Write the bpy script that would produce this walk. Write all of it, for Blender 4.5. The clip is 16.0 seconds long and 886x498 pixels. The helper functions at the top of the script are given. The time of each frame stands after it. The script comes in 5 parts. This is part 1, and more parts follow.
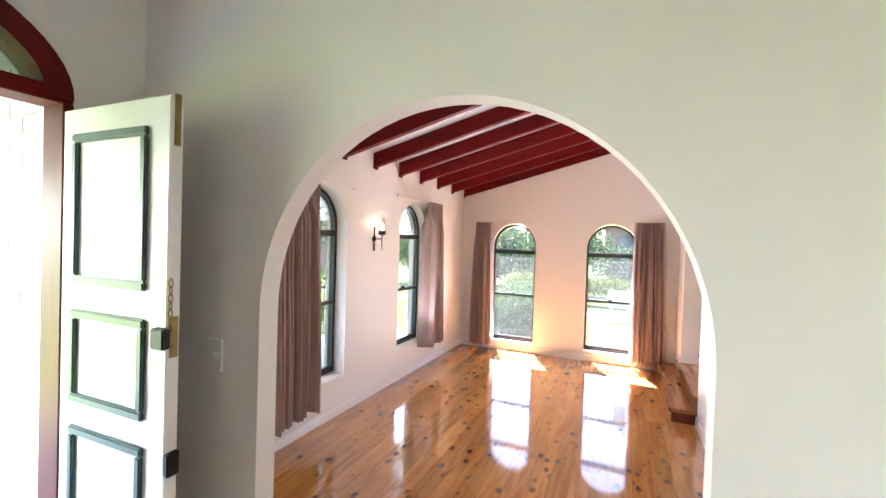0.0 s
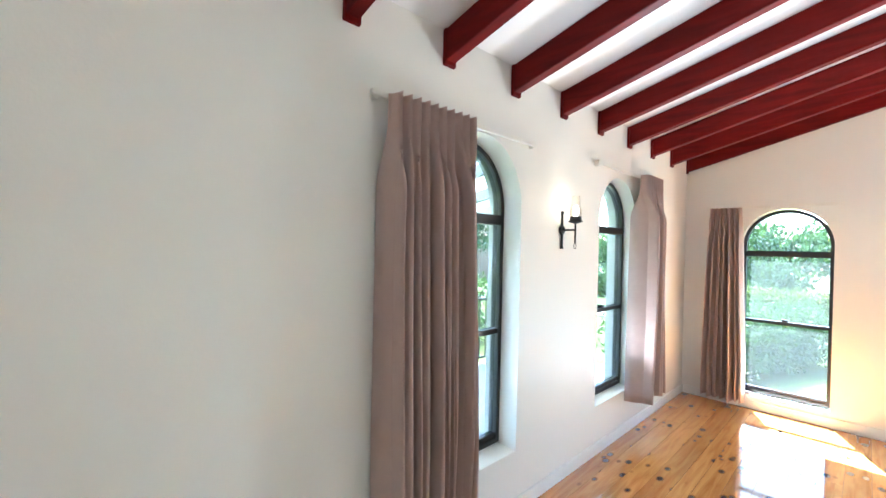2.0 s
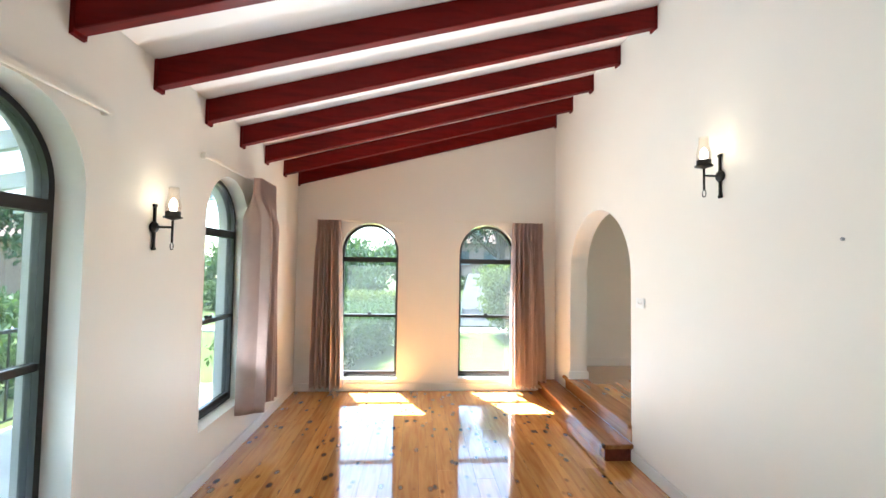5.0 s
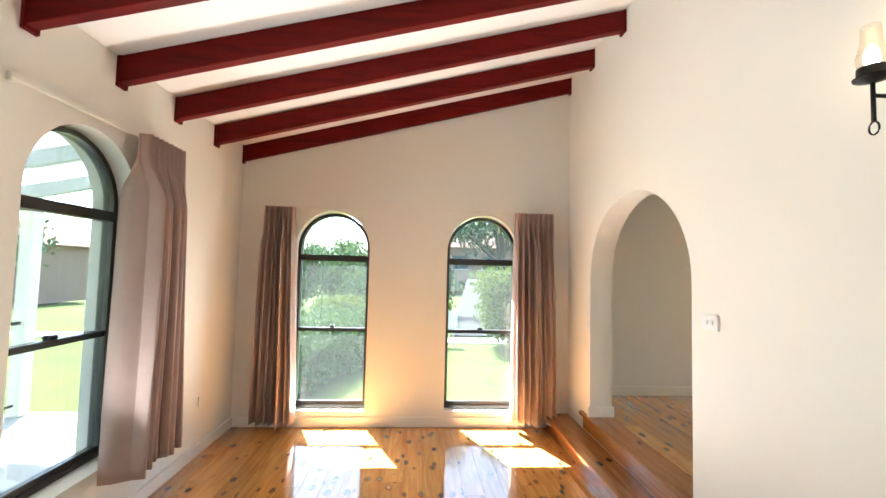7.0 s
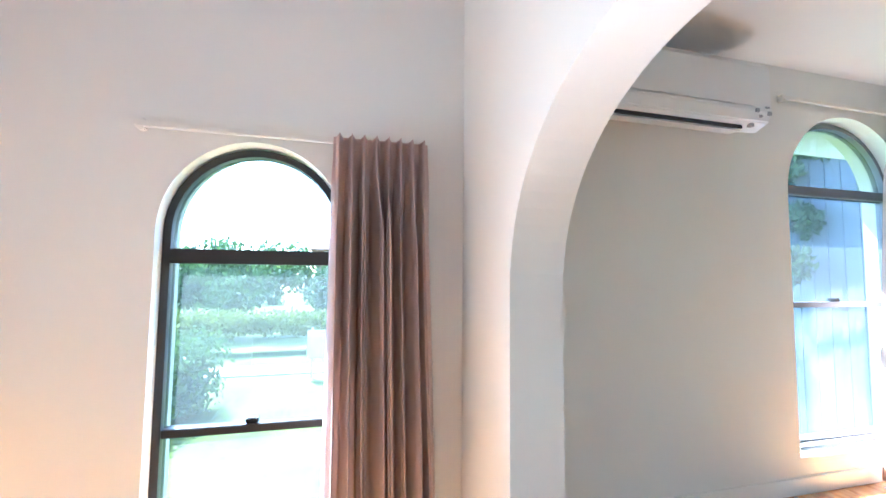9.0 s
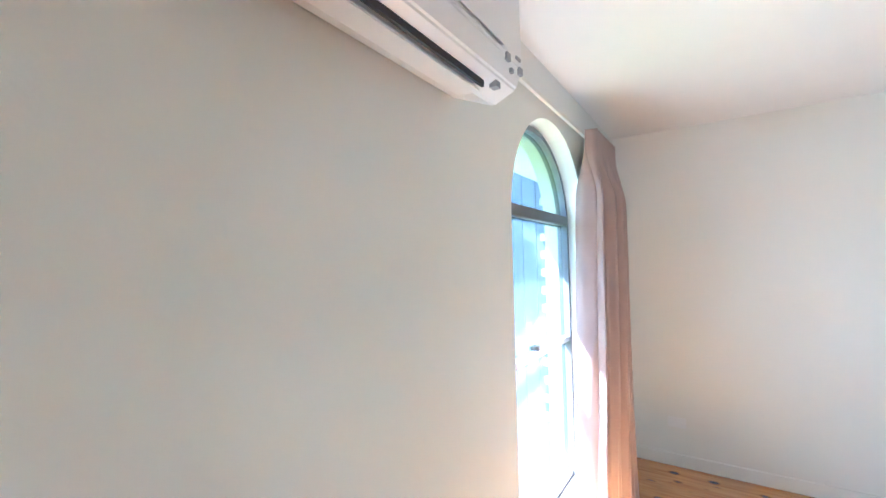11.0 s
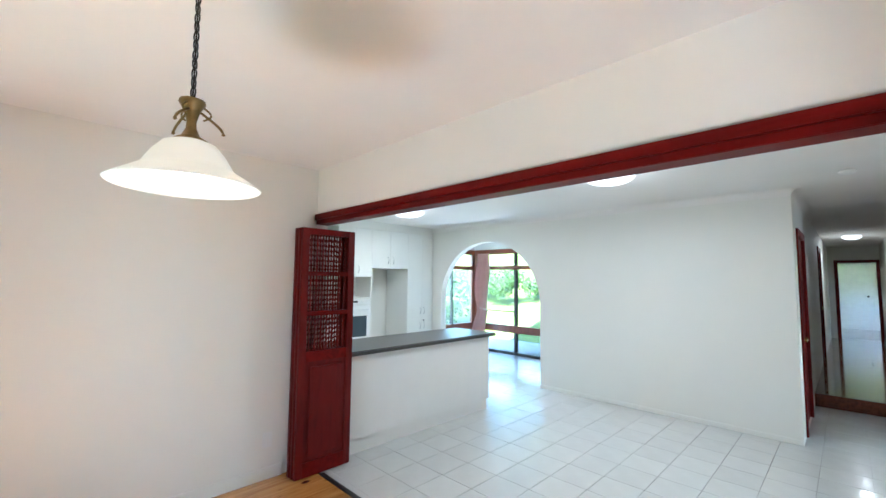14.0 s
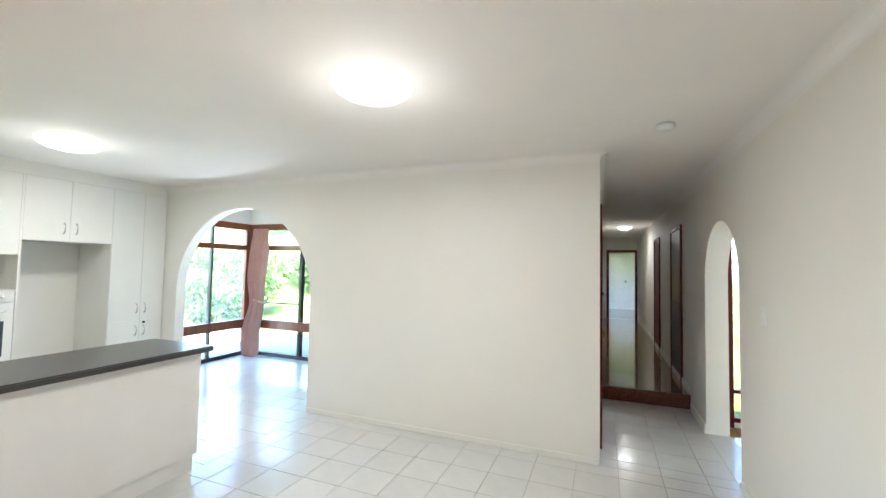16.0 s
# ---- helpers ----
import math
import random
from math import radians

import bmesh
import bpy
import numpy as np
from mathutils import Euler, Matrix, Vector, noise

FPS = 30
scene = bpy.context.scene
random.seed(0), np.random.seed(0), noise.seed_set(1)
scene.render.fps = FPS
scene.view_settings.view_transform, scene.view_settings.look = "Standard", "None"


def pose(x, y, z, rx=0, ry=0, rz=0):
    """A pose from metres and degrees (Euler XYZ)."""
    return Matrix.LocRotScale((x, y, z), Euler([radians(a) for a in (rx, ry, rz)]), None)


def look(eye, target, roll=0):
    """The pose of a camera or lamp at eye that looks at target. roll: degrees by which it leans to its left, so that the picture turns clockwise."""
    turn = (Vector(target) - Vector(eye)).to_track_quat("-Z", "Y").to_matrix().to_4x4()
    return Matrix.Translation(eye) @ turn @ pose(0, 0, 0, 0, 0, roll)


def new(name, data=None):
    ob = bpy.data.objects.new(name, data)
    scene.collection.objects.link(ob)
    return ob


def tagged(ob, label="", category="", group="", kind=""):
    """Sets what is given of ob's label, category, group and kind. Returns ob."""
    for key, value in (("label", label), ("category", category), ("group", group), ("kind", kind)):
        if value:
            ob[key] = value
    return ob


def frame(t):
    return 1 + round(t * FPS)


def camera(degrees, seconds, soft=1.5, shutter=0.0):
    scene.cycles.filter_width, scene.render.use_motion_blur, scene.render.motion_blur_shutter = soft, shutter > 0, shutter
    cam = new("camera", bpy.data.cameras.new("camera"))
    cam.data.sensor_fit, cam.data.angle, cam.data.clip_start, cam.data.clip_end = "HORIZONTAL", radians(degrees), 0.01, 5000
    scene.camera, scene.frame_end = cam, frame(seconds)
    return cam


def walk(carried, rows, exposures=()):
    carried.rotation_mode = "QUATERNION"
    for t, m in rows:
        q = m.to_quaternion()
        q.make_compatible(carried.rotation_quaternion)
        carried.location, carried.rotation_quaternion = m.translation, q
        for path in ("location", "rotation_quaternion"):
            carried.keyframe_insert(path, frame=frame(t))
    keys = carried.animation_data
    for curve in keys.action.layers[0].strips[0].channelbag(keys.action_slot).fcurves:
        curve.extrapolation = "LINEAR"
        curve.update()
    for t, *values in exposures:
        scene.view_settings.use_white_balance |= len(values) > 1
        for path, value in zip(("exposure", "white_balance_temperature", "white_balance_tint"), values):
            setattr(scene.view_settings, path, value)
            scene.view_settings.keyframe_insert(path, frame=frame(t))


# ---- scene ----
cam = camera(94.9, 16.0)
PATH = [
    (0, (2.39, -0.447, 1.642), (1.582, 1.382, 1.611), 1.8),
    (0.5, (2.111, -0.06, 1.599), (1.05, 1.635, 1.579), 1.4),
    (1, (1.837, 0.294, 1.579), (0.606, 1.87, 1.564), 1.3),
    (1.5, (1.629, 0.603, 1.563), (0.269, 2.068, 1.547), 1.2),
    (2, (1.391, 0.766, 1.539), (-0.055, 2.148, 1.524), 1.3),
    (2.5, (1.343, 0.902, 1.458), (-0.122, 2.264, 1.439), 1.3),
    (3, (1.379, 0.963, 1.465), (-0.027, 2.385, 1.45), 1.2),
    (3.5, (1.382, 0.953, 1.464), (0.196, 2.563, 1.466), 1.1),
    (4, (1.395, 0.942, 1.48), (0.591, 2.773, 1.495), 1.2),
    (4.5, (1.403, 0.927, 1.483), (1.039, 2.893, 1.527), 1.2),
    (5, (1.405, 0.91, 1.482), (1.531, 2.904, 1.561), 0.9),
    (5.2, (1.416, 0.902, 1.476), (1.696, 2.88, 1.569), 1.0),
    (6.3, (1.53, 1.52, 1.45), (1.73, 3.51, 1.55), 1.2),
    (7.5, (1.775, 2.361, 1.42), (1.873, 4.354, 1.542), 1.5),
    (8, (1.972, 3.004, 1.379), (2.136, 4.992, 1.53), 1.6),
    (8.2, (2.038, 3.254, 1.381), (2.275, 5.233, 1.539), 1.7),
    (9.2, (2.72, 4.28, 1.50), (3.32, 6.18, 1.62), 0.2),
    (10.3, (3.432, 5.15, 1.72), (4.769, 6.635, 1.806), -1.5),
    (10.5, (3.512, 5.173, 1.731), (4.914, 6.597, 1.802), -1.8),
    (11, (3.629, 5.194, 1.784), (5.285, 6.314, 1.852), -1.3),
    (11.5, (3.601, 5.228, 1.801), (5.503, 5.842, 1.853), -0.3),
    (12, (3.534, 5.242, 1.803), (5.532, 5.193, 1.884), 0.4),
    (12.5, (3.503, 5.228, 1.798), (5.379, 4.544, 1.921), 0.3),
    (13, (3.551, 5.173, 1.819), (5.27, 4.16, 1.948), 0.7),
    (13.5, (3.662, 5.06, 1.799), (5.233, 3.832, 1.941), 0.7),
    (14, (3.838, 4.865, 1.802), (5.244, 3.451, 1.951), 0.6),
    (14.5, (3.985, 4.646, 1.801), (5.23, 3.087, 1.952), 0.7),
    (15, (4.151, 4.245, 1.798), (5.117, 2.5, 1.952), 0.9),
    (15.5, (4.161, 3.659, 1.79), (4.897, 1.804, 1.928), 1.0),
    (16, (4.177, 3.118, 1.782), (4.909, 1.259, 1.875), 1.1),
]

EXPOSURES = [
    (0.0, 5.45, 6100, 24), (1.0, 5.5, 5700, 8), (2.5, 5.9, 5050, 0), (3.5, 5.8, 5200, 1), (5.0, 5.25, 5700, 3), (7.5, 5.15, 6200, 3),
    (8.2, 5.2, 5050, 4), (10.3, 6.0, 4600, 3), (12.0, 5.7, 4850, 3), (13.5, 5.7, 5100, 4), (15.0, 5.75, 5300, 6), (16.0, 5.8, 5900, 9)]
walk(cam, [(r[0], look(*r[1:])) for r in PATH], EXPOSURES)

# ---- world, sun ----
world = bpy.data.worlds.new("world")
scene.world = world
world.use_nodes = True
wt = world.node_tree
sky = wt.nodes.new("ShaderNodeTexSky")
sky.sky_type = "NISHITA"
sky.sun_disc = False
sky.sun_elevation, sky.sun_rotation = radians(57), radians(-23)
wt.links.new(sky.outputs[0], wt.nodes["Background"].inputs[0])
wt.nodes["Background"].inputs[1].default_value = 0.15
sun = new("sun", bpy.data.lights.new("sun", "SUN"))
sun.data.energy, sun.data.angle, sun.data.color = 3.2, radians(0.5), (1, 0.965, 0.91)
sun.matrix_world = look((-4, 9.2, 15.3), (0, 0, 0))


def window_light(name, place, aim, size_x, size_y, watts, spread):
    """Daylight thrown in through an opening: sky and sunlit ground."""
    lp = new(name, bpy.data.lights.new(name, "AREA"))
    lp.data.shape, lp.data.size, lp.data.size_y = "RECTANGLE", size_x, size_y
    lp.data.energy, lp.data.spread, lp.data.color = watts, radians(spread), (0.97, 0.98, 1.0)
    lp.matrix_world = look(place, (place[0] + aim[0], place[1] + aim[1], place[2] + aim[2]))


for wx in (0.85, 2.25):
    window_light("window_light_end", (wx, 5.74, 0.17), (0, -0.72, 0.69), 0.6, 0.05, 0.48, 105)
window_light("window_light_west", (0.03, 2.53, 0.39), (0.72, 0, 0.69), 0.05, 0.34, 0.32, 105)
window_light("window_light_west", (0.03, 3.95, 0.39), (0.72, 0, 0.69), 0.05, 0.5, 0.32, 105)
window_light("doorway_light", (0.66, -0.30, 1.1), (1, -0.1, 0.1), 0.6, 1.8, 0.2, 105)
window_light("window_light_dining", (5.36, 5.80, 0.50), (0.1, -0.8, 0.6), 0.46, 0.18, 0.21, 136)
window_light("window_light_sunroom", (8.3, -2.05, 0.36), (0, 0.5, 0.86), 1.6, 0.1, 0.26, 90)


# ---- materials ----
def mat(name, col, rough=0.5, metal=0.0, var=0.06, scale=6.0, bump=0.0, bscale=200.0, coat=0.0, spec=0.5, rand=0.0):
    """A painted or plain surface: two scales of tone, fine relief, a tone of its own for each object (rand)."""
    m = bpy.data.materials.new(name)
    m.use_nodes = True
    nt = m.node_tree
    b = nt.nodes["Principled BSDF"]
    b.inputs["Roughness"].default_value = rough
    b.inputs["Metallic"].default_value = metal
    b.inputs["Coat Weight"].default_value = coat
    b.inputs["Specular IOR Level"].default_value = spec
    tc = nt.nodes.new("ShaderNodeTexCoord")
    n1 = nt.nodes.new("ShaderNodeTexNoise")
    n1.inputs["Scale"].default_value = scale
    n1.inputs["Detail"].default_value = 6
    nt.links.new(tc.outputs["Object"], n1.inputs["Vector"])
    ramp = nt.nodes.new("ShaderNodeMapRange")
    ramp.inputs[1].default_value, ramp.inputs[2].default_value = 0.3, 0.7
    ramp.inputs[3].default_value, ramp.inputs[4].default_value = 1 - var, 1 + var
    nt.links.new(n1.outputs["Fac"], ramp.inputs[0])
    val = ramp.outputs[0]
    if rand:
        oi = nt.nodes.new("ShaderNodeObjectInfo")
        r2 = nt.nodes.new("ShaderNodeMapRange")
        r2.inputs[3].default_value, r2.inputs[4].default_value = 1 - rand, 1 + rand
        nt.links.new(oi.outputs["Random"], r2.inputs[0])
        mm = nt.nodes.new("ShaderNodeMath")
        mm.operation = "MULTIPLY"
        nt.links.new(val, mm.inputs[0])
        nt.links.new(r2.outputs[0], mm.inputs[1])
        val = mm.outputs[0]
    mul = nt.nodes.new("ShaderNodeVectorMath")
    mul.operation = "SCALE"
    mul.inputs[0].default_value = col
    nt.links.new(val, mul.inputs["Scale"])
    nt.links.new(mul.outputs[0], b.inputs["Base Color"])
    if bump:
        n2 = nt.nodes.new("ShaderNodeTexNoise")
        n2.inputs["Scale"].default_value = bscale
        n2.inputs["Detail"].default_value = 4
        nt.links.new(tc.outputs["Object"], n2.inputs["Vector"])
        bp = nt.nodes.new("ShaderNodeBump")
        bp.inputs["Strength"].default_value = bump
        bp.inputs["Distance"].default_value = 0.004
        nt.links.new(n2.outputs["Fac"], bp.inputs["Height"])
        nt.links.new(bp.outputs[0], b.inputs["Normal"])
    return m


def timber(name, light, dark, rough, knots=0.0, stretch=(9, 0.8, 9), coat=0.0, rand=0.15, spec=0.5):
    """Timber with grain drawn out along local y, dark knots, and a tone for each board."""
    m = bpy.data.materials.new(name)
    m.use_nodes = True
    nt = m.node_tree
    N, L = nt.nodes.new, nt.links.new
    b = nt.nodes["Principled BSDF"]
    b.inputs["Roughness"].default_value = rough
    b.inputs["Specular IOR Level"].default_value = spec
    b.inputs["Coat Weight"].default_value = coat
    b.inputs["Coat Roughness"].default_value = 0.04
    tc, oi = N("ShaderNodeTexCoord"), N("ShaderNodeObjectInfo")
    off = N("ShaderNodeVectorMath")
    off.operation = "MULTIPLY_ADD"
    L(oi.outputs["Random"], off.inputs[0])
    off.inputs[1].default_value = (37, 53, 11)
    L(tc.outputs["Object"], off.inputs[2])
    mp = N("ShaderNodeMapping")
    mp.inputs["Scale"].default_value = stretch
    L(off.outputs[0], mp.inputs["Vector"])
    n1 = N("ShaderNodeTexNoise")
    n1.inputs["Scale"].default_value = 3.0
    n1.inputs["Detail"].default_value = 7
    n1.inputs["Distortion"].default_value = 0.6
    L(mp.outputs[0], n1.inputs["Vector"])
    cr = N("ShaderNodeValToRGB")
    cr.color_ramp.elements[0].position, cr.color_ramp.elements[1].position = 0.3, 0.62
    cr.color_ramp.elements[0].color, cr.color_ramp.elements[1].color = (*dark, 1), (*light, 1)
    L(n1.outputs["Fac"], cr.inputs[0])
    tone = N("ShaderNodeMapRange")
    tone.inputs[3].default_value, tone.inputs[4].default_value = 1 - rand, 1 + rand
    L(oi.outputs["Random"], tone.inputs[0])
    mul = N("ShaderNodeVectorMath")
    mul.operation = "SCALE"
    L(cr.outputs[0], mul.inputs[0])
    L(tone.outputs[0], mul.inputs["Scale"])
    col = mul.outputs[0]
    if knots:
        mp2 = N("ShaderNodeMapping")
        mp2.inputs["Scale"].default_value = (11, 6.5, 0.01)
        L(off.outputs[0], mp2.inputs["Vector"])
        vo = N("ShaderNodeTexVoronoi")
        vo.inputs["Scale"].default_value = 1.0
        vo.inputs["Randomness"].default_value = 1.0
        L(mp2.outputs[0], vo.inputs["Vector"])
        kr = N("ShaderNodeMapRange")
        kr.inputs[1].default_value, kr.inputs[2].default_value = 0.13, 0.28
        kr.inputs[3].default_value, kr.inputs[4].default_value = 1, 0
        L(vo.outputs["Distance"], kr.inputs[0])
        pick = N("ShaderNodeMath")
        pick.operation = "GREATER_THAN"
        pick.inputs[1].default_value = 1 - knots
        sp = N("ShaderNodeSeparateColor")
        L(vo.outputs["Color"], sp.inputs[0])
        L(sp.outputs[0], pick.inputs[0])
        km = N("ShaderNodeMath")
        km.operation = "MULTIPLY"
        L(kr.outputs[0], km.inputs[0])
        L(pick.outputs[0], km.inputs[1])
        mx = N("ShaderNodeMix")
        mx.data_type = "RGBA"
        L(km.outputs[0], mx.inputs["Factor"])
        L(col, mx.inputs["A"])
        mx.inputs["B"].default_value = (0.05, 0.016, 0.005, 1)
        col = mx.outputs["Result"]
    L(col, b.inputs["Base Color"])
    bp = N("ShaderNodeBump")
    bp.inputs["Strength"].default_value = 0.04
    bp.inputs["Distance"].default_value = 0.002
    L(n1.outputs["Fac"], bp.inputs["Height"])
    L(bp.outputs[0], b.inputs["Normal"])
    return m


def emitter(name, col, power):
    m = bpy.data.materials.new(name)
    m.use_nodes = True
    b = m.node_tree.nodes["Principled BSDF"]
    b.inputs["Base Color"].default_value = (0.9, 0.88, 0.84, 1)
    b.inputs["Emission Color"].default_value = (*col, 1)
    b.inputs["Emission Strength"].default_value = power
    return m


def glass_pane(name, tint, rough=0.0, haze=0.0):
    """Thin window glass: faint reflection, tint that dims outdoors, added pale haze."""
    m = bpy.data.materials.new(name)
    m.use_nodes = True
    nt = m.node_tree
    nt.nodes.remove(nt.nodes["Principled BSDF"])
    tr, gl, mx = nt.nodes.new("ShaderNodeBsdfTransparent"), nt.nodes.new("ShaderNodeBsdfGlossy"), nt.nodes.new("ShaderNodeMixShader")
    tr.inputs[0].default_value = (*tint, 1)
    gl.inputs["Roughness"].default_value = rough
    mx.inputs[0].default_value = 0.04
    nt.links.new(tr.outputs[0], mx.inputs[1])
    nt.links.new(gl.outputs[0], mx.inputs[2])
    # Translucent white mixed in as a veil of glare over the view.
    veil, m2 = nt.nodes.new("ShaderNodeBsdfTranslucent"), nt.nodes.new("ShaderNodeMixShader")
    veil.inputs[0].default_value = (0.9, 0.93, 0.95, 1)
    m2.inputs[0].default_value = haze
    nt.links.new(mx.outputs[0], m2.inputs[1])
    nt.links.new(veil.outputs[0], m2.inputs[2])
    nt.links.new(m2.outputs[0], nt.nodes["Material Output"].inputs[0])
    return m


def cloth(name, col, through_=0.18):
    """Woven curtain fabric: soft mottling, fine weave, a little light through it."""
    m = mat(name, col, 0.85, var=0.06, scale=9, bump=0.25, bscale=500)
    nt = m.node_tree
    p = nt.nodes["Principled BSDF"]
    p.inputs["Sheen Weight"].default_value = 0.25
    tl, mx = nt.nodes.new("ShaderNodeBsdfTranslucent"), nt.nodes.new("ShaderNodeMixShader")
    tl.inputs[0].default_value = (*col, 1)
    mx.inputs[0].default_value = through_
    nt.links.new(p.outputs[0], mx.inputs[1])
    nt.links.new(tl.outputs[0], mx.inputs[2])
    nt.links.new(mx.outputs[0], nt.nodes["Material Output"].inputs[0])
    return m


M_WALL = mat("wall_paint", (0.80, 0.765, 0.70), 0.55, var=0.015, scale=1.5, bump=0.12, bscale=90)
M_COOL = mat("wall_paint_upper", (0.81, 0.79, 0.735), 0.55, var=0.015, scale=1.5, bump=0.1, bscale=90)
M_CEIL = mat("ceiling_paint", (0.84, 0.81, 0.77), 0.7, var=0.015, scale=2, bump=0.08, bscale=120)
M_TRIM = mat("white_trim", (0.82, 0.80, 0.75), 0.35, var=0.02, scale=5)
M_FLOOR = timber("cypress_board", (0.58, 0.28, 0.072), (0.42, 0.165, 0.034), 0.10, knots=0.8, coat=1.0)
M_HALLFLOOR = timber("hall_board", (0.22, 0.13, 0.05), (0.15, 0.075, 0.022), 0.12, knots=0.3, coat=0.6)
M_STEP = timber("step_board", (0.45, 0.19, 0.055), (0.30, 0.10, 0.022), 0.18, knots=0.15, coat=0.4)
M_STEPDARK = timber("dark_step_board", (0.16, 0.035, 0.015), (0.09, 0.018, 0.008), 0.25, coat=0.3)
M_RED = timber("mahogany_stain", (0.14, 0.004, 0.003), (0.08, 0.002, 0.0015), 0.42, spec=0.12, rand=0.08, stretch=(1, 7, 7))
M_REDV = timber("mahogany_upright", (0.115, 0.004, 0.003), (0.07, 0.002, 0.0015), 0.42, spec=0.2, rand=0.08, stretch=(7, 7, 1))
M_BROWN = timber("brown_frame", (0.22, 0.055, 0.022), (0.13, 0.026, 0.01), 0.35, coat=0.2, rand=0.08, stretch=(7, 7, 1))
M_TILE = mat("floor_tile", (0.64, 0.635, 0.61), 0.22, var=0.03, scale=7, rand=0.03, coat=0.2)
M_GROUT = mat("grout", (0.44, 0.43, 0.41), 0.9)
M_GAP = mat("board_gap", (0.12, 0.05, 0.015), 0.8)
M_FRAME = mat("bronze_aluminium", (0.045, 0.042, 0.04), 0.35, metal=0.5, var=0.1)
# Lighter copy of the frame metal: reflected light put into its colour.
M_FRAME_LIT = mat("lit_aluminium", (0.16, 0.165, 0.18), 0.35, metal=0.4, var=0.08)
M_BLACK = mat("black_iron", (0.02, 0.018, 0.016), 0.45, metal=0.6, var=0.2, scale=30)
M_BRASS = mat("aged_brass", (0.26, 0.18, 0.075), 0.35, metal=1.0, var=0.25, scale=40)
M_CURTAIN = cloth("taupe_curtain", (0.54, 0.385, 0.33))
M_PINK = cloth("pink_curtain", (0.66, 0.40, 0.33))
M_LINING = mat("curtain_rail_white", (0.8, 0.76, 0.68), 0.5)
# Tints darken the bright outdoors; the haze value whitens the view like glare.
M_GLASS = glass_pane("window_glass", (0.155, 0.158, 0.15), haze=0.011)
M_GLASSB = glass_pane("sunroom_glass", (0.34, 0.36, 0.36), haze=0.03)
M_CLEARGLASS = glass_pane("lamp_glass", (0.95, 0.93, 0.9))
M_PLASTIC = mat("white_plastic", (0.82, 0.81, 0.79), 0.3, var=0.01)
M_GREYP = mat("grey_print", (0.35, 0.35, 0.36), 0.5)
M_SLIT = mat("dark_vent", (0.015, 0.015, 0.017), 0.6)
M_CAB = mat("cabinet_laminate", (0.80, 0.79, 0.745), 0.35, var=0.01)
M_PANEL = mat("counter_panel", (0.79, 0.77, 0.74), 0.45, var=0.015)
M_TOP = mat("charcoal_laminate", (0.055, 0.052, 0.05), 0.3, var=0.12, scale=60)
M_STEEL = mat("brushed_steel", (0.55, 0.55, 0.54), 0.3, metal=1.0)
M_OVENGLASS = mat("oven_glass", (0.05, 0.07, 0.085), 0.08)
M_DOORW = mat("door_paint", (0.80, 0.785, 0.73), 0.35, var=0.03, scale=8)
M_GREEN = mat("green_moulding", (0.035, 0.075, 0.065), 0.35, var=0.12, scale=20)
M_BRICK = mat("white_painted_brick", (0.62, 0.62, 0.61), 0.75, var=0.06, scale=12, bump=0.5, bscale=60, rand=0.05)
M_MORTAR = mat("painted_mortar", (0.46, 0.46, 0.46), 0.9)
M_CONC = mat("porch_concrete", (0.42, 0.41, 0.39), 0.8, var=0.12, scale=4)
M_ROOFW = mat("porch_roof_paint", (0.78, 0.79, 0.80), 0.6, var=0.05)
M_SHEET = cloth("translucent_roof_sheet", (0.86, 0.87, 0.88), 0.5)
M_RAFTER = mat("porch_rafter_paint", (0.50, 0.53, 0.55), 0.6, var=0.05)
M_LAWN = mat("lawn", (0.10, 0.14, 0.02), 0.95, var=0.35, scale=1.3, bump=0.8, bscale=40)
M_ROAD = mat("asphalt", (0.06, 0.06, 0.062), 0.9, var=0.2, scale=3)
M_BARK = mat("bark", (0.11, 0.08, 0.055), 0.9, var=0.3, scale=8, bump=0.6, bscale=25)
M_ROOFT = mat("roof_tile", (0.20, 0.10, 0.075), 0.8, var=0.2, scale=5)
M_HOUSEW = mat("house_brick", (0.30, 0.19, 0.15), 0.85, var=0.15, scale=6)
M_FENCE = mat("pale_fence", (0.16, 0.19, 0.25), 0.7, var=0.08, scale=3)
M_SIGN = mat("sign_white", (0.75, 0.77, 0.78), 0.5)
# Dim room wall and dark furniture beyond a doorway, as flat colours.
M_DIMWALL = mat("dim_room_wall", (0.13, 0.105, 0.02), 0.4, var=0.1)
M_DIMFURN = mat("dim_furniture", (0.02, 0.022, 0.035), 0.4, var=0.1)


def leafy(name, a, b_):
    m = bpy.data.materials.new(name)
    m.use_nodes = True
    nt = m.node_tree
    p = nt.nodes["Principled BSDF"]
    p.inputs["Roughness"].default_value = 0.6
    g = nt.nodes.new("ShaderNodeNewGeometry")
    cr = nt.nodes.new("ShaderNodeValToRGB")
    cr.color_ramp.elements[0].color, cr.color_ramp.elements[1].color = (*a, 1), (*b_, 1)
    nt.links.new(g.outputs["Random Per Island"], cr.inputs[0])
    nt.links.new(cr.outputs[0], p.inputs["Base Color"])
    tl, mx = nt.nodes.new("ShaderNodeBsdfTranslucent"), nt.nodes.new("ShaderNodeMixShader")
    nt.links.new(cr.outputs[0], tl.inputs[0])
    mx.inputs[0].default_value = 0.35
    nt.links.new(p.outputs[0], mx.inputs[1])
    nt.links.new(tl.outputs[0], mx.inputs[2])
    nt.links.new(mx.outputs[0], nt.nodes["Material Output"].inputs[0])
    return m


